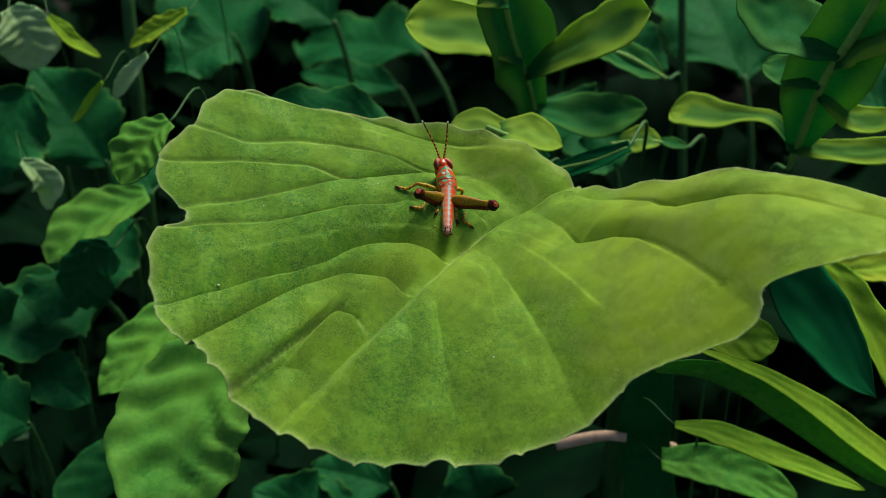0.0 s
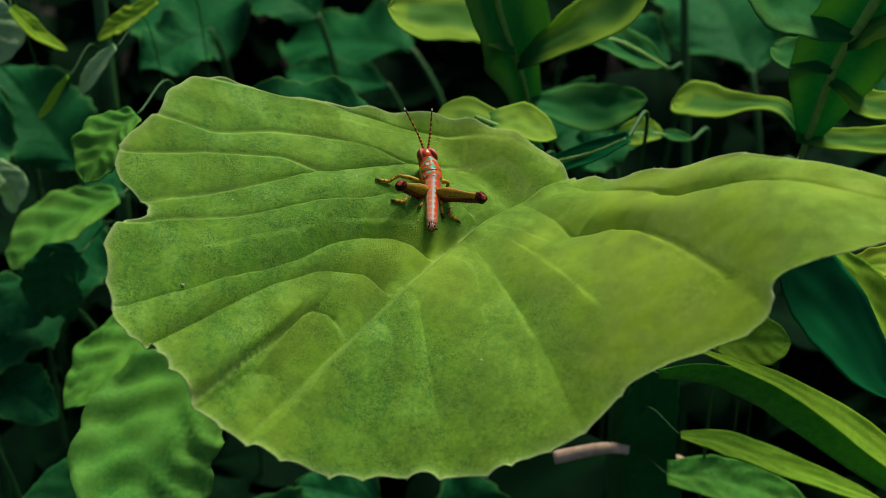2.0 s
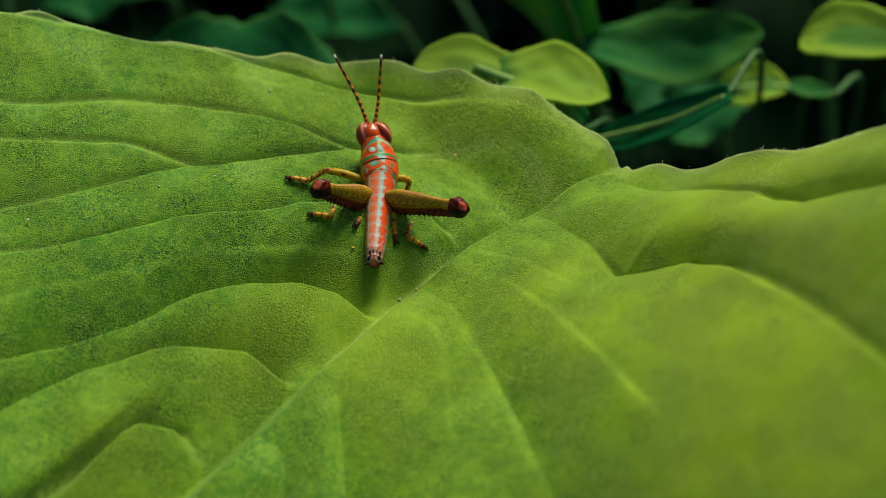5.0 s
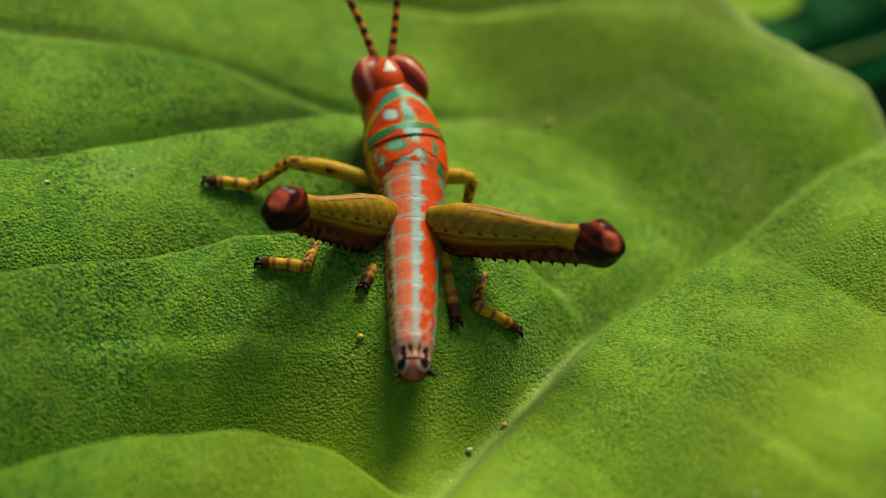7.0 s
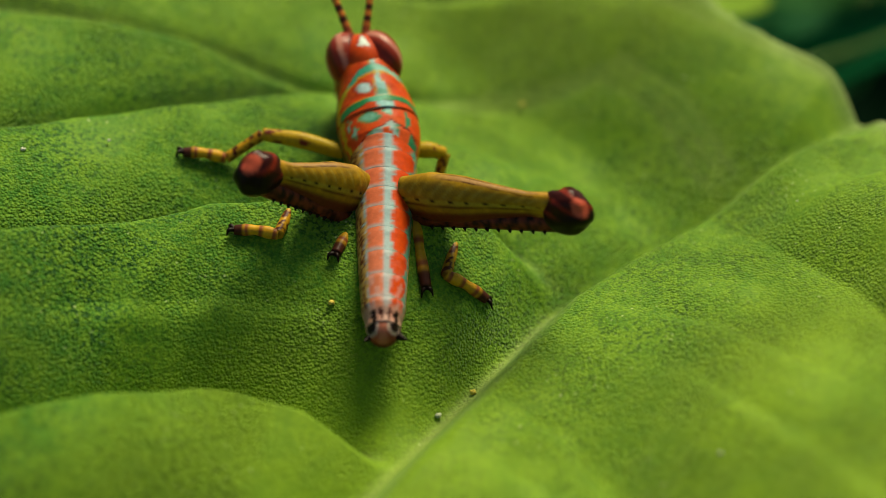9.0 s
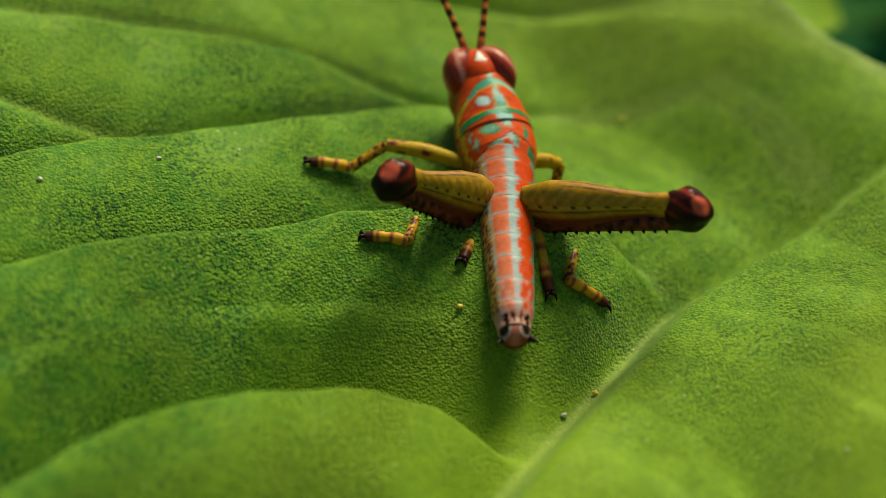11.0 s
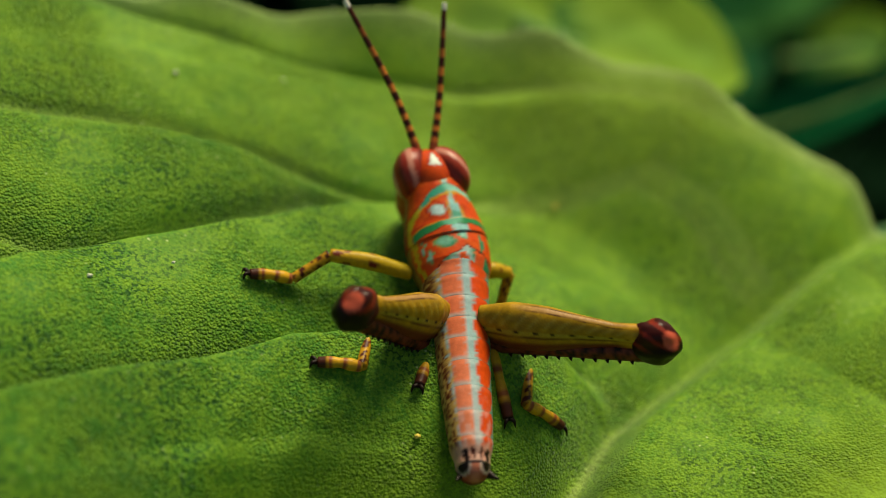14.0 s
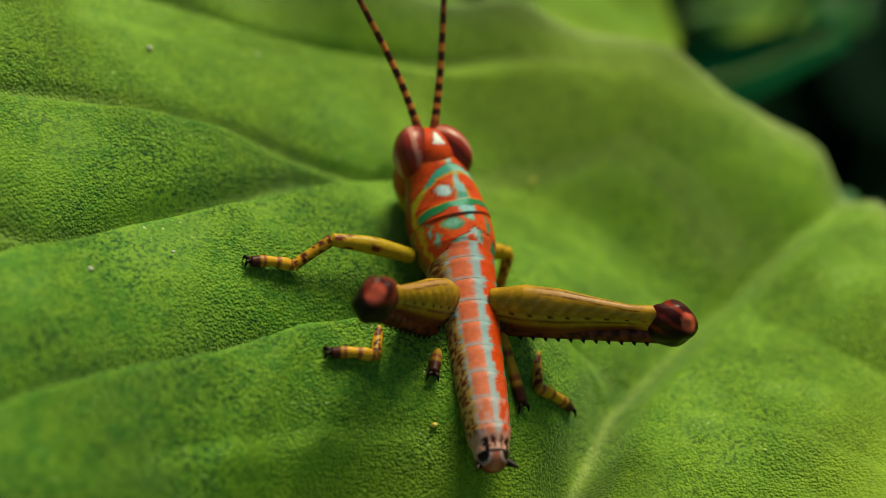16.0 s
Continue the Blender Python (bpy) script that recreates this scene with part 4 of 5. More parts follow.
leaf = lobed_leaf([(-8.62, 8.6, 0.04, 0.015), (-9.12, 8.6, -0.53, 0.024), (-9.5, 8.6, -0.98, 0.024), (-9.82, 8.6, -1.37, 0.016)], "narrow pale leaf edge in the light", "pale_leaf")
add_lobe(leaf, [(-8.62, 8.6, 0.04, 0.13), (-9.12, 8.6, -0.53, 0.32), (-9.5, 8.6, -0.98, 0.32), (-9.82, 8.6, -1.37, 0.14)], 57, 0.4, (0.05, -0.40, 0.92), PALE_LEAF, 0.1, "blade")
leaf = lobed_leaf([(-10.03, 8.6, -0.87, 0.015), (-10.47, 8.6, -1.5, 0.021), (-10.76, 8.6, -1.89, 0.02), (-11.12, 8.6, -2.21, 0.015)], "narrow yellow-green leaf among the weeds", "yellow_leaf")
add_lobe(leaf, [(-10.03, 8.6, -0.87, 0.08), (-10.47, 8.6, -1.5, 0.19), (-10.76, 8.6, -1.89, 0.17), (-11.12, 8.6, -2.21, 0.08)], 58, 0, (0.05, -0.40, 0.92), GOLD_LEAF, 0.1, "blade")
leaf = lobed_leaf([(-12.41, 7.4, -2.92, 0.016), (-11.96, 7.4, -3.35, 0.029), (-11.76, 7.4, -3.88, 0.03), (-11.95, 7.4, -4.62, 0.017)], "curled pale leaf catching the light", "pale_leaf")
add_lobe(leaf, [(-12.41, 7.4, -2.92, 0.14), (-11.96, 7.4, -3.35, 0.43), (-11.76, 7.4, -3.88, 0.46), (-11.95, 7.4, -4.62, 0.17)], 59, 0.4, (0.05, -0.40, 0.92), PALE_LEAF, 0.2, "blade")
leaf = lobed_leaf([(-13.9, 5.0, -10.94, 0.02), (-13.31, 5.0, -11.1, 0.029), (-12.7, 5.0, -11.44, 0.015)], "pale leaf tip near the soil", "pale_leaf")
add_lobe(leaf, [(-13.9, 5.0, -10.94, 0.22), (-13.31, 5.0, -11.1, 0.43), (-12.7, 5.0, -11.44, 0.11)], 60, 0.3, (0.05, -0.40, 0.92), PALE_LEAF, 0.1, "blade")
leaf = lobed_leaf([(-11.86, 10.2, 0.41, 0.017), (-11.49, 10.2, 0.01, 0.026), (-11.11, 10.2, -0.41, 0.024), (-10.39, 10.2, -0.83, 0.015)], "yellow-green leaf tip among the weeds", "yellow_leaf")
add_lobe(leaf, [(-11.86, 10.2, 0.41, 0.12), (-11.49, 10.2, 0.01, 0.27), (-11.11, 10.2, -0.41, 0.23), (-10.39, 10.2, -0.83, 0.08)], 61, 0.2, (0.05, -0.40, 0.92), GOLD_LEAF, 0.1, "blade")


# ---- stems and the dry stick ----
def build_stem(base, top, r, name, label, material):
    ob = thing(name, base, label, "stem")
    d = Vector(top) - Vector(base)
    part("shaft" if name != "dry_stick" else "stick_shaft", tube([Vector((0, 0, 0)), d * 0.5 + Vector((0.003, 0, 0.002)), d], [r * 1.2, r, r * 0.8], [r * 1.2, r, r * 0.8], up=(0.3, 1, 0.1), sides=12, rings=24), material, ob)
    return ob


build_stem((0.085, 0.11, GROUND), (0.075, 0.175, 0.01), 0.0016, "stalky_weed", "upright green weed stem", STEM_GREEN)
build_stem((-0.100, 0.090, GROUND), (-0.108, 0.160, -0.008), 0.0026, "stalky_weed", "upright green weed stem", STEM_GREEN)
build_stem((0.035, 0.026, -0.091), (0.0548, 0.026, -0.0879), 0.0016, "dry_stick", "bare pinkish dry stick among the leaves", STICK_BARK)

for x, y, z, r in ((6.36, 3.6, -7.28, 0.17), (7.01, 3.6, -10.13, 0.19)):
    bud = tagged(part("bud", blob((0, 0, 0), (r * CM, r * CM, 1.9 * r * CM), None, None, 16, 0.2, 3), STICK_BARK, None), "pale pinkish bud on a thin stem", "bud", "buds")
    bud.location = Vector((x, y, z)) * CM
    stem = part("stem", tube([Vector((0, 0, -1.5 * r * CM)), Vector((0.002, 0.001, GROUND / 2 - z * CM / 2)), Vector((0.003, 0.002, GROUND - z * CM))], [0.0005, 0.0007, 0.0008], [0.0005, 0.0007, 0.0008], up=(1, 0.1, 0), sides=8, rings=12), STEM_GREEN, bud)

# ---- undergrowth: a mass of leaves nobody could count ----
def build_undergrowth():
    rng = random.Random(11)
    shapes = []
    for k in range(5):
        bm = blade_mesh(1.0, rng.uniform(0.4, 0.6), 60 + k, 16, 5)
        bm.verts.ensure_lookup_table()
        shapes.append(([v.co.copy() for v in bm.verts], [tuple(v.index for v in f.verts) for f in bm.faces], [v[bm.verts.layers.float["vein"]] for v in bm.verts]))
        bm.free()
    verts, faces, veins = [], [], []
    for k in range(2600):
        if k < 1750:
            p = Vector((max(-0.6, min(0.6, rng.gauss(0.02, 0.26))), 0.02 + abs(rng.gauss(0.18, 0.30)), 0))
            p.z = rng.uniform(GROUND, -0.09 - 0.05 * (p.y < 0.12) + 0.14 * ramp(p.y, 0.22, 0.45))
        else:
            a, r = rng.uniform(0, 2 * math.pi), rng.uniform(0.36, 1.4)
            p = Vector((math.cos(a) * r, math.sin(a) * r - 0.05, rng.uniform(GROUND, GROUND + 0.16 + 0.08 * (math.sin(a) > 0.3))))
            if p.y < -0.12 and abs(p.x) < 0.3 and p.z > -0.10:
                p.z -= 0.12
        size = rng.uniform(0.04, 0.085)
        turn = Euler((rng.uniform(-0.6, 0.5), rng.uniform(-0.5, 0.5), rng.uniform(0, 6.283))).to_matrix() * size
        co, fa, ve = shapes[k % 5]
        o = len(verts)
        verts += [p + turn @ c for c in co]
        faces += [tuple(i + o for i in f) for f in fa]
        veins += ve
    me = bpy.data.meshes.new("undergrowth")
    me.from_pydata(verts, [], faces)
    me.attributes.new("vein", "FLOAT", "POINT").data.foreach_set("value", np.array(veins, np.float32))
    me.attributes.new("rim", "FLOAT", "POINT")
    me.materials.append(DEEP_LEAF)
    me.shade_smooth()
    tagged(new("undergrowth", me), "dense green weeds covering the ground, deep shade put into their colour", "undergrowth", kind="stuff")


build_undergrowth()

# ---- the grasshopper; its points are in centimetres, as the leaf's ----
RED, CORAL, DEEP_RED = (0.60, 0.060, 0.008), (0.64, 0.105, 0.028), (0.28, 0.014, 0.005)
CYAN, TEAL, YELLOW = (0.22, 0.50, 0.40), (0.02, 0.20, 0.09), (0.46, 0.38, 0.02)
OLIVE, BROWN, BLACK, GOLD = (0.33, 0.185, 0.009), (0.13, 0.026, 0.008), (0.006, 0.002, 0.0015), (0.60, 0.32, 0.018)
HOPPER_AT = Vector((0.15, 0.55, leaf_z(0.15, 0.55)))
SPINE = [(0.30, -0.26, -0.02), (0.30, 0.05, 0.10), (0.30, 0.40, 0.21), (0.30, 0.70, 0.31), (0.29, 1.0, 0.42), (0.25, 1.25, 0.545), (0.208, 1.45, 0.685), (0.185, 1.60, 0.76)]


def hop(points):
    """Points of the insect in its own space, in metres."""
    return [(Vector(p) - HOPPER_AT) * CM for p in points]


def spine_piece(a, b, n=5):
    line = smooth_line(SPINE, 200)
    return [tuple(line[int(round(v * 199))]) for v in np.linspace(a, b, n)]


def ragged(s, a, seed):
    """The same place, shifted about a little, so that markings have uneven edges."""
    return s + 0.035 * noise.noise((s * 9, a * 4, seed)), a + 0.09 * noise.noise((s * 9, a * 4, seed + 5.5))


def abdomen_paint(k):
    def paint(s, a):
        s, a = ragged(s, a - 0.18, k * 2.3)
        side = abs(a)
        pale = blend((0.28, 0.42, 0.43), (0.46, 0.40, 0.40), 0.6 * ramp(k, 4, 0))
        pale = blend(pale, (0.06, 0.24, 0.17), ramp(a, 0.10, 0.45) * 0.9)
        # salmon patches to one side of the pale midline, rounder red ones to the other
        left = blend(CORAL, (0.64, 0.20, 0.11), 0.45 + 0.35 * ramp(k, 5, 0))
        bow = 0.06 * side
        if a < 0:
            inside = (0.35 + 0.65 * ramp(s, 0.03 + bow, 0.20 + bow)) * ramp(abs(a + 0.46), 0.37, 0.26)
            c = blend(pale, left, inside * ramp(s, 1.06, 0.90))
            c = blend(c, BLACK, 0.55 * ramp(k, 4, 8) * ramp(abs(s - 0.03), 0.05, 0.01) * ramp(side, 0.75, 0.4))
        else:
            q = math.hypot((s - 0.52 - 0.2 * (a - 0.5)) / 0.56, (a - 0.60) / 0.46)
            c = blend(blend(RED, (0.42, 0.022, 0.008), 0.5 * ramp(a, 0.6, 1.0)), pale, ramp(q, 0.84, 1.06))
        c = blend(c, (0.60, 0.52, 0.50), 0.45 * ramp(k, 2.5, 0) * ramp(noise.noise((s * 3, a * 4, k * 3.0)), -0.1, 0.3))
        spot = noise.noise((a * 8, s * 5 + k * 7, 1.0))
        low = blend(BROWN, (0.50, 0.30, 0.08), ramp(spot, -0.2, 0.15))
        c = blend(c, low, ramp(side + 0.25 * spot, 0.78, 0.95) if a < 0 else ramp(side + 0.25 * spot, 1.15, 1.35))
        if k == 0:
            c = blend(c, (0.52, 0.27, 0.20), 0.85 * ramp(s, 0.75, 0.45))
            c = blend(c, BLACK, ramp(math.hypot((side - 0.66) / 0.22, (s - 0.22) / 0.32), 1.0, 0.75))
            c = blend(c, (0.06, 0.012, 0.008), ramp(math.hypot((side - 0.22) / 0.13, (s - 0.30) / 0.28), 1.0, 0.7))
        return c
    return paint


def tail_paint(d):
    c = blend((0.42, 0.13, 0.08), (0.26, 0.045, 0.025), ramp(abs(d.x), 0.1, 0.5))
    for x, wide in ((-0.72, 0.78), (0.72, 0.82)):
        c = blend(c, (0.58, 0.46, 0.38), 0.8 * ramp(d.dot(Vector((x, -0.35, 0.55)).normalized()), wide, wide + 0.06))
    c = blend(c, BLACK, ramp(d.dot(Vector((-0.72, -0.35, 0.55)).normalized()), 0.86, 0.92))
    c = blend(c, BLACK, ramp(d.dot(Vector((0.72, -0.35, 0.55)).normalized()), 0.90, 0.95))
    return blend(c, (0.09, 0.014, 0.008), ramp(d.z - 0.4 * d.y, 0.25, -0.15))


def thorax_paint(s, a):
    s, a = ragged(s, a - 0.16, 31.0)
    side = abs(a)
    c = blend(RED, (0.62, 0.10, 0.012), 0.5 * ramp(noise.noise((s * 6, a * 3, 8)), 0.0, 0.3))
    # two pale spots, and narrow ones down the sides
    for cs, ca, rs, ra, pale in ((0.53, -0.42, 0.13, 0.27, 0.55), (0.64, 0.07, 0.12, 0.12, 1.0), (0.46, 0.55, 0.16, 0.09, 0.1), (0.30, -0.88, 0.16, 0.07, 0.9), (0.52, -1.02, 0.14, 0.06, 0.7)):
        q = math.hypot((s - cs) / rs, (a - ca) / ra)
        inner = blend(blend(TEAL, CYAN, pale), blend(TEAL, YELLOW, 0.35 * ramp(-a, 0.4, 0.6)), ramp(q, 0.45, 0.95))
        c = blend(inner, c, ramp(q, 0.86, 1.12))
    # the red wing buds; behind them pale turquoise with a red square in the middle
    bud = s - 0.42 + (0.40 * abs(a - 0.07) if a < 0.07 else 0.26 * (a - 0.07))
    behind = blend((0.30, 0.44, 0.42), (0.10, 0.32, 0.16), ramp(noise.noise((s * 5, a * 4, 21)), -0.1, 0.3) * ramp(a, 0.0, -0.4))
    behind = blend(behind, TEAL, ramp(a, 0.16, 0.34))
    for cs, ca, rs, ra in ((0.20, -0.02, 0.10, 0.14), (0.22, 0.50, 0.16, 0.17), (0.05, -0.60, 0.12, 0.20)):
        behind = blend(blend(CORAL, RED, 0.5), behind, ramp(max(abs(s - cs) / rs, abs(a - ca) / ra), 0.80, 1.1))
    c = blend(c, behind, ramp(bud, 0.0, -0.03) * ramp(side, 1.15, 1.0))
    c = blend(c, BLACK, 0.75 * ramp(abs(bud), 0.022, 0.007) * ramp(side, 1.1, 0.9))
    c = blend(c, YELLOW, 0.9 * ramp(abs(side - 1.30), 0.12, 0.05))
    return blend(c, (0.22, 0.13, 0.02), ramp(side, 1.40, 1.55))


def pronotum_paint(s, a):
    s, a = ragged(s, a - 0.16, 47.0)
    s = -0.09 + 1.09 * s
    side = abs(a)
    c = blend(RED, (0.62, 0.10, 0.012), 0.5 * ramp(noise.noise((s * 6, a * 3, 3)), 0.0, 0.3))
    c = blend(c, DEEP_RED, 0.40 * ramp(noise.noise((s * 9, a * 5, 13)), 0.1, 0.35))
    # pale midline that widens towards the hind band
    wide = 0.06 + 0.10 * ramp(s, 0.60, 0.40) + 0.05 * ramp(s, 0.26, 0.17)
    c = blend(c, YELLOW, 0.5 * ramp(abs(abs(a) - wide - 0.02), 0.05, 0.01) * ramp(s, 0.14, 0.2))
    c = blend(c, blend((0.22, 0.48, 0.46), (0.02, 0.22, 0.12), ramp(abs(s - 0.27), 0.10, 0.03) * 0.8), ramp(abs(a), wide + 0.02, wide - 0.03))
    # a pale spot ringed with dark red, a small one across from it
    q = math.hypot((s - 0.40) / 0.11, (a + 0.46 + 0.4 * (s - 0.40)) / 0.19)
    c = blend(c, DEEP_RED, 0.5 * ramp(abs(q - 1.35), 0.28, 0.08))
    c = blend(blend((0.46, 0.64, 0.64), TEAL, 0.6 * ramp(q, 0.55, 1.0)), c, ramp(q, 0.78, 1.15))
    # the collar bends back along either side, teal in front and yellow behind
    collar = 0.685 - 0.24 * side * side
    band = blend((0.03, 0.30, 0.20), CYAN, ramp(math.sin(a * 3.5 + 0.4), -0.3, 0.7))
    band = blend(band, YELLOW, ramp(side, 0.85, 1.10))
    c = blend(c, YELLOW, 0.6 * ramp(abs(s - collar + 0.015), 0.03, 0.005))
    c = blend(c, band, ramp(s, collar - 0.01, collar + 0.02) * ramp(s, collar + 0.135, collar + 0.11))
    c = blend(c, BLACK, 0.6 * ramp(abs(s - collar - 0.13), 0.018, 0.005))
    # teal hind band, its ends bent back, with a dark edge
    low, top = 0.035 - 0.10 * side * side, 0.185 - 0.085 * side * side
    hind = blend((0.012, 0.19, 0.06), (0.10, 0.40, 0.26), ramp(math.sin(a * 4.0 + 2.2), 0.2, 0.9))
    c = blend(c, YELLOW, 0.5 * ramp(abs(s - top), 0.025, 0.006))
    c = blend(c, hind, ramp(s, top, top - 0.025) * ramp(s, low, low + 0.015) * ramp(side, 1.35, 1.2))
    c = blend(c, BLACK, 0.75 * ramp(abs(s - low), 0.014, 0.004) * ramp(side, 1.35, 1.2))
    c = blend(c, YELLOW, 0.9 * ramp(abs(side - 1.38), 0.12, 0.05) * ramp(s, 0.45, 0.35))
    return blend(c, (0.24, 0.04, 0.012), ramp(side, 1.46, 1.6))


def head_paint(d):
    c = blend(RED, DEEP_RED, ramp(abs(d.x), 0.25, 0.8))
    tri = ramp(abs(d.x - 0.06) - 0.40 * (0.64 - d.y), 0.03, -0.02) * ramp(d.y, 0.06, 0.11) * ramp(d.y, 0.62, 0.56) * (d.z > 0)
    c = blend(c, DEEP_RED, 0.6 * ramp(abs(d.x - 0.06) - 0.40 * (0.70 - d.y), 0.16, 0.04) * ramp(d.y, 0.0, 0.1))
    c = blend(c, (0.62, 0.72, 0.66), tri)
    c = blend(c, blend(RED, CORAL, 0.4), ramp(d.y, -0.2, -0.5) * 0.6)
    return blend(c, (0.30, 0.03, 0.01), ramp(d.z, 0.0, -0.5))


def eye_paint(d):
    stripe = math.sin(d.y * 3.2 + d.x * 5.0 + 0.4 + 0.5 * noise.noise(d * 2))
    c = blend((0.24, 0.022, 0.010), (0.46, 0.18, 0.13), ramp(stripe, 0.45, 0.95) * ramp(d.z, -0.1, 0.5))
    c = blend(c, (0.07, 0.010, 0.006), ramp(-stripe, 0.65, 0.95) * 0.7)
    return blend(c, (0.05, 0.008, 0.004), ramp(d.z, 0.25, -0.4))


def antenna_paint(s, a):
    band = math.sin(s * 62)
    c = blend((0.05, 0.010, 0.005), (0.58, 0.17, 0.03), ramp(band, -0.2, 0.5) * ramp(s, 0.98, 0.6))
    c = blend(c, (0.28, 0.06, 0.02), ramp(s, 0.18, 0.05))
    return blend(c, (0.75, 0.72, 0.62), ramp(s, 0.955, 0.97))


def femur_paint(s, a):
    c = blend(OLIVE, GOLD, 0.40 * ramp(noise.noise((s * 16, a * 1.2, 0)), 0.0, 0.4))
    c = blend(c, (0.26, 0.15, 0.02), 0.6 * ramp(noise.noise((s * 5, a * 2.0, 7)), 0.05, 0.35))
    side = abs(a)
    # fishbone slants down the thigh's sides
    bone = math.sin(s * 75 + side * 9)
    c = blend(c, (0.52, 0.40, 0.07), 0.28 * ramp(bone, 0.5, 0.95) * ramp(abs(side - 0.70), 0.40, 0.2))
    c = blend(c, (0.16, 0.085, 0.008), 0.25 * ramp(-bone, 0.4, 0.95) * ramp(abs(side - 0.70), 0.40, 0.2))
    # a tan band along the top, dark streaks on its lower edge
    c = blend(c, (0.38, 0.20, 0.07), 0.8 * ramp(side, 0.26, 0.14) * ramp(s, 0.15, 0.4))
    streak = ramp(noise.noise((s * 14, 0.0, 5.0 + (a > 0))), -0.25, 0.1)
    c = blend(c, (0.05, 0.012, 0.004), (0.45 + 0.5 * streak) * ramp(abs(side - 0.22 - 0.22 * ramp(s, 0.5, 0.95)), 0.075, 0.02) * ramp(s, 0.22, 0.4))
    # rows of black dots and thin dark lines below
    c = blend(c, (0.40, 0.31, 0.03), ramp(abs(side - 1.22), 0.12, 0.03) * 0.7)
    c = blend(c, BLACK, ramp(math.sin(s * 58 + noise.noise((s * 7, 1, 1))), 0.45, 0.85) * ramp(abs(side - 1.16), 0.09, 0.03))
    c = blend(c, (0.08, 0.02, 0.004), 0.85 * ramp(abs(side - 1.36 - 0.02 * math.sin(s * 20)), 0.05, 0.015))
    c = blend(c, BROWN, ramp(side, 1.50, 1.75))
    c = blend(c, GOLD, ramp(s, 0.82, 0.90) * 0.4)
    return blend(c, (0.07, 0.012, 0.005), ramp(s, 0.93, 0.98))


def knee_paint(sign):
    toward = Vector((0.80, -0.42 * sign, 0.42)).normalized()

    def paint(d):
        c = blend(BLACK, (0.035, 0.004, 0.003), ramp(d.z, 0.0, 0.6))
        c = blend(c, (0.26, 0.022, 0.010), ramp(math.sin(d.z * 8 + d.x * 6 + d.y * 4), 0.45, 0.85) * 0.7 * ramp(d.z, -0.1, 0.3))
        return blend(c, (0.52, 0.09, 0.05), ramp(d.dot(toward), 0.87, 0.92))
    return paint


def shin_paint(dark):
    def paint(s, a):
        c = blend(GOLD, BROWN, dark)
        spot = noise.noise((s * 9, a * 1.5, dark * 10))
        return blend(c, (0.07, 0.012, 0.006), ramp(spot, 0.02, 0.16))
    return paint


def yellow_limb(s, a):
    c = blend((0.38, 0.28, 0.012), GOLD, s * 0.6)
    return blend(c, (0.14, 0.02, 0.01), ramp(noise.noise((s * 7, a, 3)), 0.22, 0.32) * (s > 0.4))


def tarsus_paint(s, a):
    c = blend(GOLD, (0.25, 0.07, 0.02), ramp(math.sin(s * 20), 0.3, 0.8))
    return blend(c, (0.05, 0.012, 0.006), ramp(s, 0.74, 0.84))


